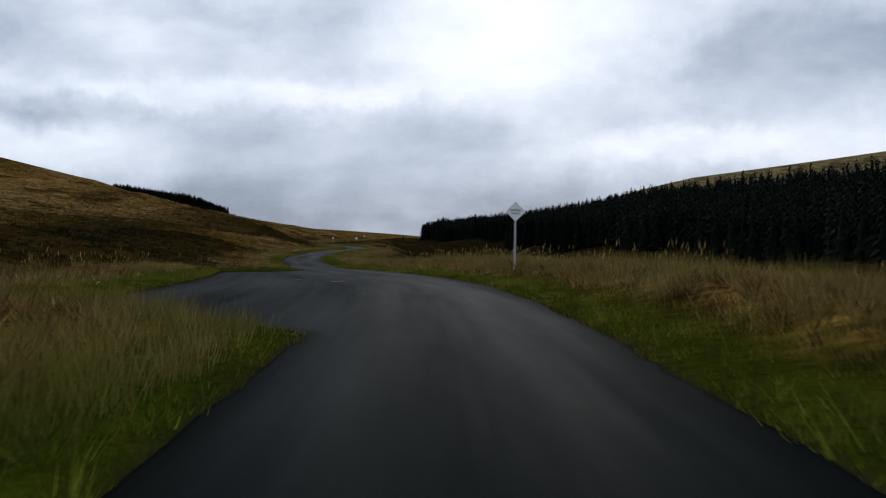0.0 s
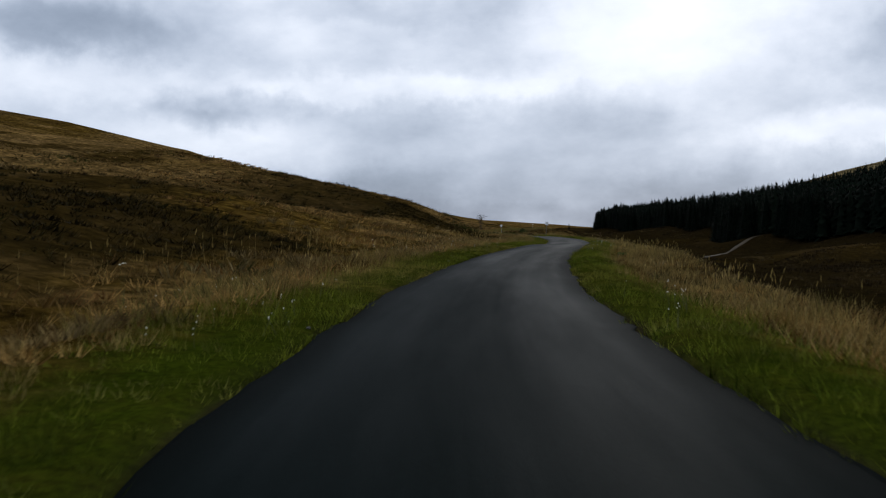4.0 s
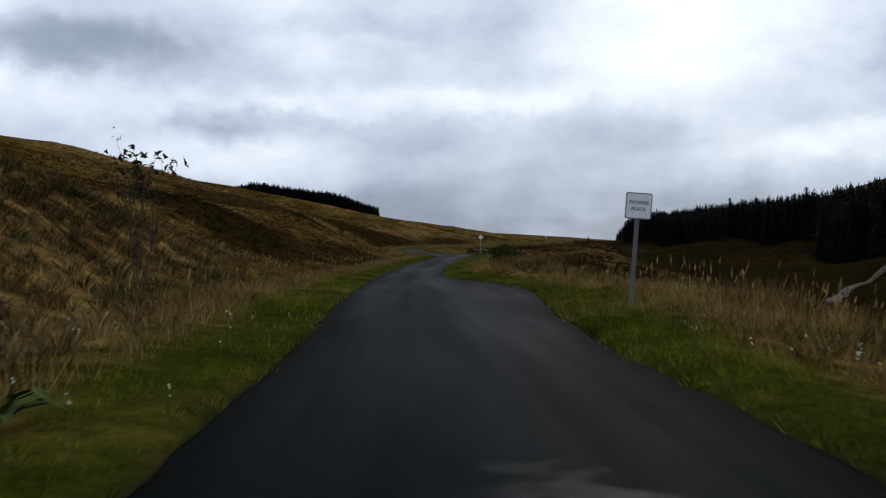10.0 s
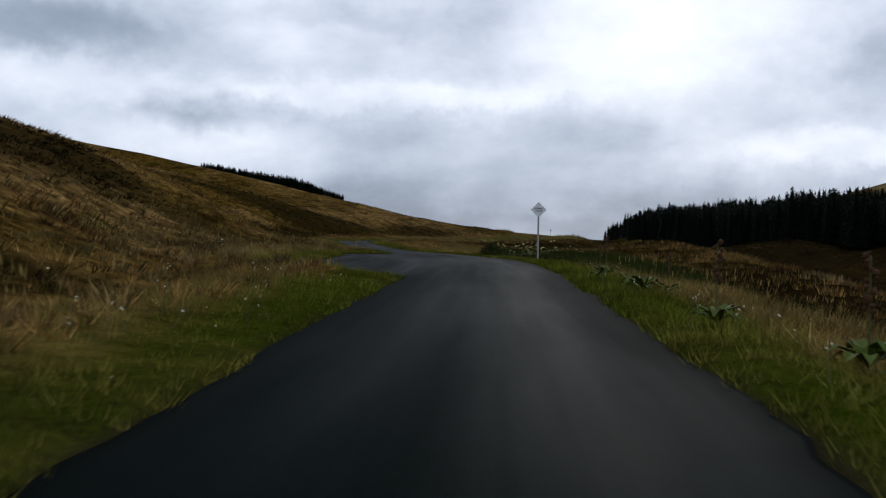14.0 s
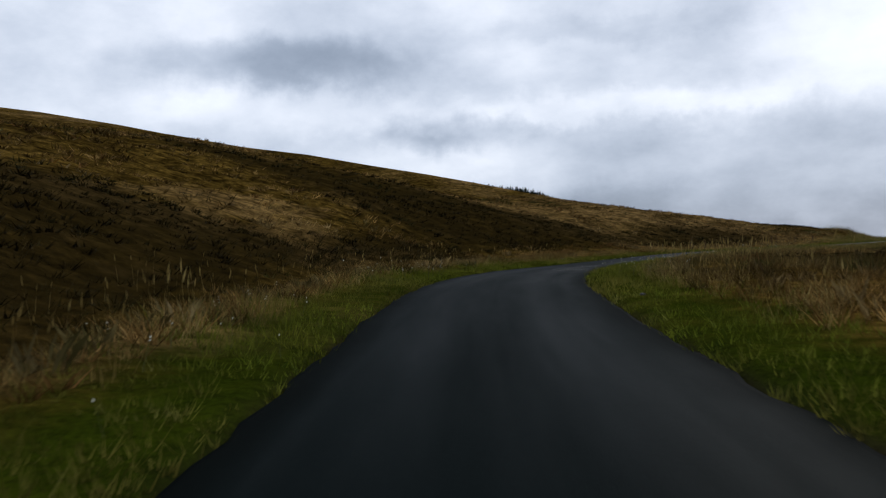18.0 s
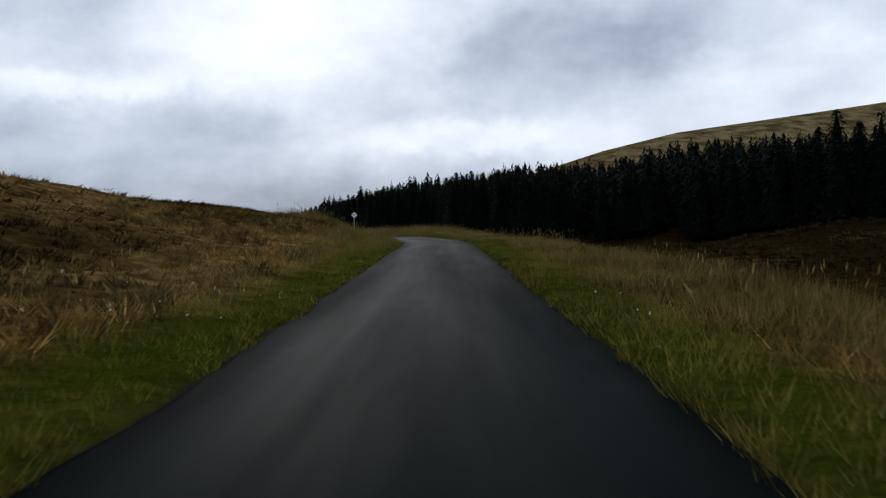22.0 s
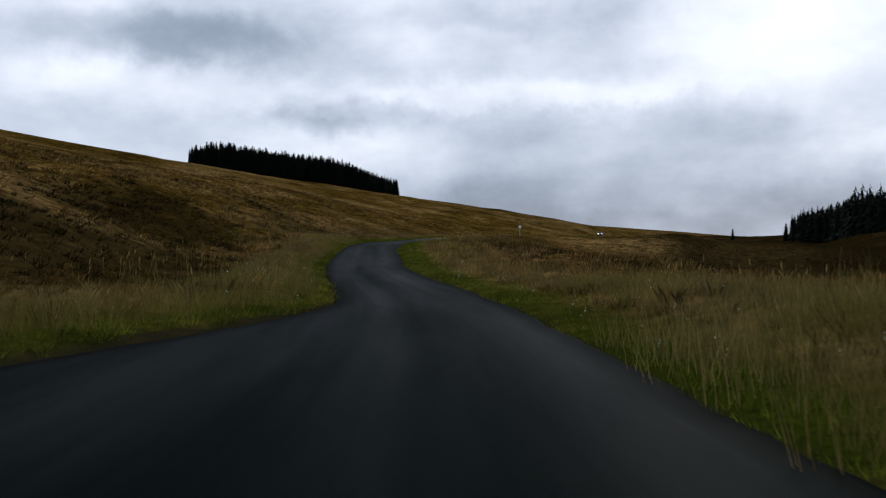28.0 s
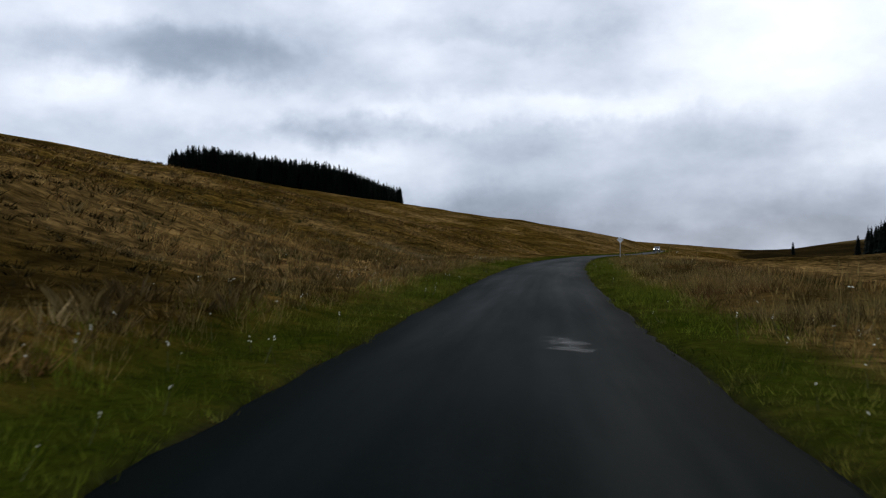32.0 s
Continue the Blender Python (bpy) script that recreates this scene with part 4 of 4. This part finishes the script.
def flower_heads(name, label, count, d0, d1, petal, tall, size, sides=(-1, 1), span=(-2, 650), clump=0.5):
    """Flat white umbels on stems, scattered along both verges."""
    cos, fs, kinds, base = [], [], [], 0
    for s in sides:
        x, y, o = scatter(count, *span, d0, d1, s, 1.2)
        keep = lattice(x / 9, y / 9, 61) > clump
        x, y = x[keep], y[keep]
        z = height(x, y)
        for k in range(len(x)):
            h = tall * rng.uniform(0.6, 1.3)
            lx, ly_ = rng.normal(0, 0.05, 2)
            for j in range(rng.integers(1, 4)):
                ox, oy, oz = rng.normal(0, size * 1.2), rng.normal(0, size * 1.2), rng.uniform(-0.05, 0.03)
                rr = size * rng.uniform(0.6, 1.2)
                ring = np.array([(math.cos(a) * rr * rng.uniform(0.7, 1.1), math.sin(a) * rr * rng.uniform(0.7, 1.1), rng.uniform(-0.01, 0.01)) for a in np.arange(6) * 1.047])
                c0 = np.array((x[k] + lx + ox, y[k] + ly_ + oy, z[k] + h + oz))
                cos.append(np.concatenate([[c0 + (0, 0, 0.015)], ring + c0]))
                fs.append(np.array([(0, i + 1, (i + 1) % 6 + 1) for i in range(6)]) + base)
                kinds += [0] * 6
                base += 7
                cos.append(np.array([(x[k] - 0.004, y[k], z[k]), (x[k] + 0.004, y[k], z[k]), c0 + (0, 0, -0.002)]))
                fs.append(np.array([(0, 1, 2)]) + base)
                kinds += [1]
                base += 3
    me = fast_mesh(name, np.concatenate(cos), np.concatenate(fs), [petal, STEM], which=np.array(kinds))
    return tagged(new(name, me), label, "flowers", kind="stuff")


flower_heads("wild_flowers", "white wild flowers on thin stems in the verge", 1500, 0.3, 2.8, PETAL, 0.24, 0.0085)
flower_heads("tall_umbels", "tall cream umbels in the rough grass", 120, 2.2, 5.0, PETAL, 0.55, 0.02)
YELLOW = plain("yellow_petals", (0.50, 0.46, 0.16), 0.8, 0.2, 40, 0.2)
flower_heads("yellow_weeds", "tall weeds with yellowish flower heads by the passing place", 70, 1.2, 4.0, YELLOW, 0.75, 0.045, (1,), (312, 338), 0.0)


LEAF = foliage("bush_leaf", [(0.010, 0.017, 0.004), (0.050, 0.062, 0.016), (0.022, 0.028, 0.008)], 1.2)


def bush(x, y, wide, tall, label):
    """A rounded thicket of twigs with small leaves."""
    z = float(height(np.array(x), np.array(y)))
    ob = new("gorse_bush")
    ob.matrix_world = pose(x, y, z - 0.05)
    r = np.random.default_rng(int(abs(x * 10 + y)))
    m = 2600
    v = r.normal(0, 1, (m, 3))
    v /= np.linalg.norm(v, axis=1)[:, None]
    v[:, 2] = np.abs(v[:, 2])
    rad = r.uniform(0.55, 1.0, m) * (0.75 + 0.5 * lattice(v[:, 0] * 2.3 + 5, v[:, 1] * 2.3 + v[:, 2], 71))
    c = v * rad[:, None] * (wide / 2, wide / 2, tall)
    d = r.normal(0, 1, (m, 2, 3)) * 0.055 * max(tall, 0.6)
    co = np.stack([c, c + d[:, 0], c + d[:, 1]], 1).reshape(-1, 3)
    leaves = new("leaves", fast_mesh("leaves", co, np.arange(m * 3).reshape(-1, 3), [LEAF]))
    leaves.parent = ob
    for k in range(7):
        bm = bmesh.new()
        a, t = k * 0.9, r.uniform(0.4, 0.9)
        tip = Vector((math.cos(a) * wide * 0.3, math.sin(a) * wide * 0.3, tall * t))
        q = tip.to_track_quat("Z", "Y").to_matrix().to_4x4()
        bmesh.ops.create_cone(bm, segments=5, radius1=0.02, radius2=0.005, depth=tip.length, cap_ends=False, matrix=q @ Matrix.Translation((0, 0, tip.length / 2)))
        part("stem", bm, BARK, ob, "bare woody stem")
    return tagged(ob, label, "bush", "bushes on the moor")


for args in BUSHES:
    bush(*args)

# ---- marks on the road ----


def film_of(name, rgb, rough, spec, hard, shape, cover=0.7, ragged=3.0):
    """A thin film whose ragged rim runs out into the asphalt."""
    m, nt, b = material(name, rough, spec)
    g = nt.nodes.new("ShaderNodeUVMap").outputs[0]
    s = nt.nodes.new("ShaderNodeSeparateXYZ")
    nt.links.new(g, s.inputs[0])
    n = noise_tex(nt, position(nt), 2.6, 6.0, 0.65)
    far = calc(nt, "ADD", calc(nt, "POWER", calc(nt, "ABSOLUTE", s.outputs[0]), shape), calc(nt, "POWER", calc(nt, "ABSOLUTE", s.outputs[1]), shape))
    a = ramp(nt, calc(nt, "ADD", calc(nt, "SUBTRACT", 0.8, far), calc(nt, "MULTIPLY", calc(nt, "SUBTRACT", n, 0.55), ragged)), 0.0, hard)
    nt.links.new(calc(nt, "MULTIPLY", a, cover), b.inputs["Alpha"])
    nt.links.new(mix(nt, noise_tex(nt, position(nt), 40.0, 3.0), tuple(c * 0.6 for c in rgb), tuple(c * 1.3 for c in rgb)), b.inputs["Base Color"])
    return m


WET = film_of("standing_water", (0.016, 0.020, 0.020), 0.34, 0.05, 1.4, 2.0, 0.45)
PATCH = film_of("worn_repair_asphalt", (0.048, 0.053, 0.053), 0.6, 0.10, 1.2, 2.0, 0.95)
SQUARE = film_of("squared_repair_asphalt", (0.030, 0.034, 0.034), 0.7, 0.07, 1.3, 6.0)
PALE_MARK = film_of("pale_film", (0.11, 0.12, 0.12), 0.6, 0.1, 0.5, 2.0, 0.9)
# the sky's sheen on wet streaks is put into this film's pale colour
WET_SHEEN = film_of("painted_wet_sheen", (0.056, 0.066, 0.068), 0.5, 0.10, 2.0, 2.0, 0.68, 4.6)
HOLE = film_of("broken_asphalt", (0.0035, 0.0035, 0.003), 0.9, 0.01, 0.8, 2.0)


def road_point(y, side, lift):
    """A place on the road, side metres right of its middle."""
    h = float(np.interp(y, FINE_Y, FINE_HEAD))
    c = 1 / math.sqrt(1 + h * h)
    q = y - side * h * c
    z = float(level(y)) + 0.045 - 0.035 * min(abs(side) / 2.0, 1.3) ** 2 + (float(lattice(np.array((float(centre(y)) + side * c) / 0.9), np.array(q / 9.0), 21)) - 0.5) * 0.004
    return (float(centre(y)) + side * c, q, z + lift)


def road_sheet(name, y0, y1, d0, d1, wide, mat, lift):
    """A thin film on the road along the line from side d0 at y0 to side d1 at y1."""
    nx, ny = 9, max(9, int((y1 - y0) / 0.3))
    t, u = np.linspace(0, 1, ny), np.linspace(-1, 1, nx)
    grid = [road_point(y0 + (y1 - y0) * q, d0 + (d1 - d0) * q + v * wide / 2, lift) for q in t for v in u]
    ob = mesh_object(name, grid, quads(ny, nx).tolist(), mat)
    uvl = ob.data.uv_layers.new(name="UVMap")
    for lp in ob.data.loops:
        j, i = divmod(lp.vertex_index, nx)
        uvl.data[lp.index].uv = (u[i], t[j] * 2 - 1)
    return ob


tagged(road_sheet("repair_patch", 380.6, 384.2, 1.0, 1.0, 1.6, SQUARE, 0.008), "pale rectangular repair patch in the asphalt", "road patch", "marks on the road")
tagged(road_sheet("repair_patch", 386.5, 389.0, 0.8, 0.8, 1.5, PATCH, 0.008), "worn pale patch of wet asphalt", "road patch", "marks on the road")
for y0, y1, d, wide in ((504.8, 505.4, -0.55, 0.7), (506.9, 507.5, 1.6, 0.5), (186.5, 187.5, -0.85, 1.1), (187.5, 188.3, 0.3, 1.0),
                        (191.0, 194.4, 0.0, 1.5), (198.4, 203.2, 0.2, 1.6)):
    tagged(road_sheet("puddle", y0, y1, d, d, wide, WET, 0.012), "shallow puddle on the dark asphalt", "puddle", "puddles")
# two small marks, paler than the asphalt round them
for y0, y1, d, wide in ((27.5, 28.1, -1.8, 0.7), (31.4, 31.9, -2.8, 1.5)):
    tagged(road_sheet("pale_road_mark", y0, y1, d, d, wide, PALE_MARK, 0.008), "small pale mark on the dark asphalt", "road patch", "marks on the road")
tagged(road_sheet("pothole", 402.8, 406.0, -1.35, -1.4, 1.3, HOLE, 0.007), "dark broken pothole at the edge of the asphalt", "pothole", "marks on the road")
for y0, y1, d0, d1, wide in ((506.4, 511.2, 0.7, -0.3, 0.55), (510.5, 516.5, -0.3, -1.6, 0.6), (515.5, 521.5, -1.5, -2.9, 0.6), (509.0, 511.6, -1.2, -1.6, 1.0), (513.0, 516.0, 0.6, 0.2, 1.0),
                            (490.8, 493.2, -0.9, -0.9, 0.9), (494.2, 496.2, 0.5, 0.5, 1.1), (501.6, 503.4, 0.35, 0.3, 0.7), (501.8, 503.2, -0.7, -0.8, 0.6), (488.2, 491.8, 1.25, 1.2, 0.35), (607.0, 609.4, 0.76, 0.7, 0.8),
                            (322.0, 327.5, -1.9, -2.2, 0.5), (328.2, 330.4, -0.7, -0.6, 1.3)):
    tagged(road_sheet("wet_streak", y0, y1, d0, d1, wide, WET_SHEEN, 0.009), "wet streak slanting across the road, its sheen painted pale", "road patch", "marks on the road")

# bare track down in the valley
line = [(-13, 288), (-8, 308), (-2, 335), (5, 364), (11, 384), (18, 396), (25, 406), (30, 412)]
tx, ty = np.array(line, float).T
q = np.linspace(0, len(line) - 1, 240)
cxs, cys = np.interp(q, np.arange(len(line)), tx), np.interp(q, np.arange(len(line)), ty)
wid = 0.45 + 0.9 * lattice(q * 1.3, q * 0, 81)
gx = np.stack([cxs + k * wid for k in (-1, -0.4, 0.4, 1)], -1)
gy = np.stack([cys - k * wid * 0.5 for k in (-1, -0.4, 0.4, 1)], -1)
row = np.searchsorted(ys, gy) - 1
gz = np.array([[np.interp(x, X2[r], Z2[r]) * (1 - y + ys[r]) + np.interp(x, X2[r + 1], Z2[r + 1]) * (y - ys[r]) for x, y, r in zip(*line3)] for line3 in zip(gx, gy, row)])
gz = gz + np.array([-0.05, 0.16, 0.16, -0.05])
SAND = plain("pale_bare_earth", (0.040, 0.030, 0.018), 0.9, 0.1, 1.2, 0.8)
tagged(new("moor_track", fast_mesh("moor_track", np.stack([gx, gy, gz], -1).reshape(-1, 3), quads(240, 4), [SAND], True)), "pale bare track across the dark heather", "track", kind="structure")

# ---- oncoming car, far up the road ----
PAINT = plain("dark_car_paint", (0.03, 0.035, 0.045), 0.3, 0.5, 3, 0.1, 0.3)
GLASS = plain("car_glass", (0.02, 0.025, 0.03), 0.1, 0.6, 3, 0.1)
RUBBER = plain("tyre_rubber", (0.015, 0.015, 0.015), 0.8, 0.2, 20, 0.2)
LAMP, lnt, lb = material("lit_headlight", 0.3, 0.5)
lb.inputs["Emission Color"].default_value, lb.inputs["Emission Strength"].default_value = (1, 0.97, 0.9, 1), 9.0


def hull(sections):
    """A shell through cross sections (y, half width, z low, z high), bevelled."""
    bm = bmesh.new()
    rings = []
    for y, w, lo, hi in sections:
        rings.append([bm.verts.new(p) for p in ((-w, y, lo), (w, y, lo), (w * 1.0, y, lo + (hi - lo) * 0.6), (w * 0.86, y, hi), (-w * 0.86, y, hi), (-w, y, lo + (hi - lo) * 0.6))])
    for a, b in zip(rings, rings[1:]):
        for k in range(6):
            bm.faces.new((a[k], a[(k + 1) % 6], b[(k + 1) % 6], b[k]))
    bm.faces.new(rings[0][::-1])
    bm.faces.new(rings[-1])
    bmesh.ops.recalc_face_normals(bm, faces=bm.faces)
    return bm


car = new("car")
car_y = 880.0
car.matrix_world = pose(float(centre(car_y)) - 0.1, car_y, float(level(car_y)) + 0.05, 0, 0, 0)
part("body", hull([(-2.0, 0.72, 0.35, 0.62), (-1.85, 0.84, 0.25, 0.78), (-0.9, 0.86, 0.22, 0.92), (1.2, 0.86, 0.22, 0.95), (1.9, 0.80, 0.28, 0.9), (2.0, 0.7, 0.4, 0.7)]), PAINT, car)
part("cabin", hull([(-0.95, 0.74, 0.90, 0.94), (-0.3, 0.72, 0.90, 1.42), (0.9, 0.72, 0.90, 1.45), (1.7, 0.72, 0.90, 0.96)]), GLASS, car, "dark glazed cabin")
for sx in (-1, 1):
    bm = bmesh.new()
    bmesh.ops.create_uvsphere(bm, u_segments=10, v_segments=6, radius=0.11, matrix=Matrix.Translation((sx * 0.6, -1.93, 0.66)) @ Matrix.Diagonal((1.2, 0.4, 0.8, 1)))
    part("headlight", bm, LAMP, car, "lit white headlight")
    for wy in (-1.25, 1.25):
        bm = bmesh.new()
        bmesh.ops.create_cone(bm, segments=18, radius1=0.31, radius2=0.31, depth=0.2, cap_ends=True, matrix=Matrix.Translation((sx * 0.76, wy, 0.31)) @ Matrix.Rotation(math.pi / 2, 4, "Y"))
        part("wheel", bm, RUBBER, car, "black tyre")
tagged(car, "small dark car with lit headlights on the road", "car")


# ---- stones, docks, thistles and thin shrubs ----
STONE = plain("grey_stone", (0.055, 0.053, 0.046), 0.85, 0.2, 9, 0.4)
DOCK = foliage("dock_leaf", [(0.030, 0.055, 0.008), (0.070, 0.105, 0.018), (0.05, 0.06, 0.012)], 1.5, 0.6)
SEED = plain("rusty_seed_head", (0.055, 0.028, 0.014), 0.9, 0.1, 30, 0.4)
small = random.Random(23)


def on_ground(y, side, off):
    d = side * (float(edge(np.array(y), side)) + off)
    x = float(centre(y)) + d * float(secant(y))
    return x, y, float(height(np.array(x), np.array(y)))


def stone_mesh(seed):
    r = random.Random(seed)
    bm = bmesh.new()
    bmesh.ops.create_icosphere(bm, subdivisions=1, radius=1.0)
    for v in bm.verts:
        v.co *= r.uniform(0.75, 1.15)
        v.co.z *= 0.6
    me = bpy.data.meshes.new("stone")
    bm.to_mesh(me)
    bm.free()
    me.materials.append(STONE)
    return me


STONES = [stone_mesh(k) for k in range(5)]
for k in range(44):
    x, y, z = on_ground(small.uniform(4, 640), small.choice((-1, 1)), small.uniform(0.05, 0.9))
    size = small.uniform(0.025, 0.06)
    ob = new("stone", STONES[k % 5])
    ob.matrix_world = Matrix.LocRotScale((x, y, z + size * 0.25), Euler((0, 0, small.uniform(0, 6))), (size, size * small.uniform(0.7, 1.2), size))
    tagged(ob, "small grey stone in the grass by the road", "stone", "stones along the road")


def leaf_ring(count, long, wide, rise, seed):
    """Broad folded leaves that spread from one root."""
    r = random.Random(seed)
    bm = bmesh.new()
    for k in range(count):
        a = k * 2.4 + r.uniform(-0.3, 0.3)
        ln, up = long * r.uniform(0.7, 1.15), rise * r.uniform(0.5, 1.3)
        ax, side = Vector((math.cos(a), math.sin(a), 0)), Vector((-math.sin(a), math.cos(a), 0))
        spine = [ax * ln * t + Vector((0, 0, up * math.sin(t * 2.5) + 0.02)) for t in (0.05, 0.35, 0.7, 1.0)]
        rows_ = []
        for q, w in zip(spine, (0.15, 1.0, 0.85, 0.08)):
            rows_.append([bm.verts.new(q - side * wide * w / 2 + Vector((0, 0, 0.02 * w))), bm.verts.new(q), bm.verts.new(q + side * wide * w / 2 + Vector((0, 0, 0.02 * w)))])
        for p0, p1 in zip(rows_, rows_[1:]):
            for j in (0, 1):
                bm.faces.new((p0[j], p0[j + 1], p1[j + 1], p1[j]))
    return bm


def dock(x, y, z, size, spike, seed, label, kind="dock_plant"):
    plant = new(kind)
    plant.matrix_world = Matrix.LocRotScale((x, y, z), Euler((0, 0, seed)), (size, size, size))
    part("leaves", leaf_ring(11, 0.34, 0.12, 0.16, seed), DOCK, plant)
    if spike:
        bm = bmesh.new()
        bmesh.ops.create_cone(bm, segments=6, radius1=0.010, radius2=0.006, depth=0.8, cap_ends=True, matrix=Matrix.Translation((0, 0, 0.4)))
        stalk = part("stalk", bm, STEM, plant, "brown upright stalk")
        bm = bmesh.new()
        r = random.Random(seed)
        for k in range(22):
            bmesh.ops.create_icosphere(bm, subdivisions=1, radius=r.uniform(0.014, 0.03), matrix=Matrix.Translation((r.uniform(-0.035, 0.035), r.uniform(-0.035, 0.035), 0.42 + 0.019 * k)))
        part("seed_head", bm, SEED, plant, "rusty brown seed head")
    return tagged(plant, label, "weed", "weeds of the verge")


for k in range(13):
    dock(*on_ground(small.uniform(268, 304), 1, small.uniform(0.5, 2.0)), small.uniform(0.8, 1.3), k % 3 == 0, k, "green dock with broad leaves in the grass verge" if k % 3 else "dock with a rusty seed spike in the verge")
for k in range(11):
    dock(*on_ground(small.uniform(398, 432), 1, small.uniform(0.4, 2.2)), small.uniform(0.8, 1.25), k % 2 == 0, 40 + k, "green dock with broad leaves in the grass verge" if k % 2 else "dock with a rusty seed spike in the verge")
for k in range(8):
    dock(*on_ground(small.uniform(20, 240), small.choice((-1, 1)), small.uniform(0.6, 2.4)), small.uniform(0.7, 1.1), k % 2 == 0, 70 + k, "green dock with broad leaves in the grass verge" if k % 2 else "dock with a rusty seed spike in the verge")

# a fallen twig and a flat slab at the road's edge
bm = bmesh.new()
for a, ln, off in ((0.2, 0.45, 0.0), (0.9, 0.2, 0.12), (-0.4, 0.16, 0.22)):
    bmesh.ops.create_cone(bm, segments=5, radius1=0.012, radius2=0.005, depth=ln, cap_ends=True, matrix=Matrix.Translation((off, 0, 0.014)) @ Matrix.Rotation(a, 4, "Z") @ Matrix.Rotation(math.pi / 2, 4, "Y"))
me = bpy.data.meshes.new("twig")
bm.to_mesh(me)
bm.free()
me.materials.append(BARK)
twig = new("twig", me)
twig.matrix_world = Matrix.Translation((-17.1, 126.12, -0.285)) @ Matrix.Scale(0.4, 4)
tagged(twig, "dark fallen twig on the asphalt", "twig")
slab = new("stone", STONES[2])
slab.matrix_world = Matrix.LocRotScale((-29.75, 226.7, -0.555), Euler((0, 0, 0.4)), (0.15, 0.07, 0.014))
tagged(slab, "flat pale stone at the edge of the asphalt", "stone", "stones along the road")


def shrub(x, y, top, seed, label):
    """A thin bush of bare forked twigs with few leaves."""
    r = random.Random(seed)
    z = float(height(np.array(x), np.array(y)))
    tall = max(0.7, (top - z) * 0.95)
    ob = new("bare_shrub")
    ob.matrix_world = pose(x, y, z - 0.05)
    lf = bmesh.new()

    def shoot(bm, p, v, ln, thick, depth):
        e = p + v * ln
        bmesh.ops.create_cone(bm, segments=4, radius1=thick, radius2=thick * 0.6, depth=ln, cap_ends=False, matrix=Matrix.Translation((p + e) / 2) @ v.to_track_quat("Z", "Y").to_matrix().to_4x4())
        if depth:
            for k in range(3):
                shoot(bm, p + v * ln * r.uniform(0.5, 1.0), (v + Vector((r.uniform(-0.4, 0.4), r.uniform(-0.4, 0.4), r.uniform(0.0, 0.4)))).normalized(), ln * r.uniform(0.5, 0.8), thick * 0.6, depth - 1)
        else:
            for k in range(5):
                q = e + Vector((r.gauss(0, 0.06), r.gauss(0, 0.06), r.gauss(0, 0.06)))
                lf.faces.new([lf.verts.new(q + Vector((r.gauss(0, 0.05), r.gauss(0, 0.05), r.gauss(0, 0.05)))) for j in range(3)])
    for k in range(5):
        bm = bmesh.new()
        shoot(bm, Vector((r.uniform(-0.15, 0.15), r.uniform(-0.15, 0.15), 0)), Vector((r.uniform(-0.25, 0.25), r.uniform(-0.25, 0.25), 1)).normalized(), tall * 0.5, 0.014, 2)
        part("branch", bm, BARK, ob)
    part("leaves", lf, RUSH, ob, "sparse dull leaves")
    return tagged(ob, label, "bush", "bushes on the moor")


for args in SHRUBS:
    shrub(*args)
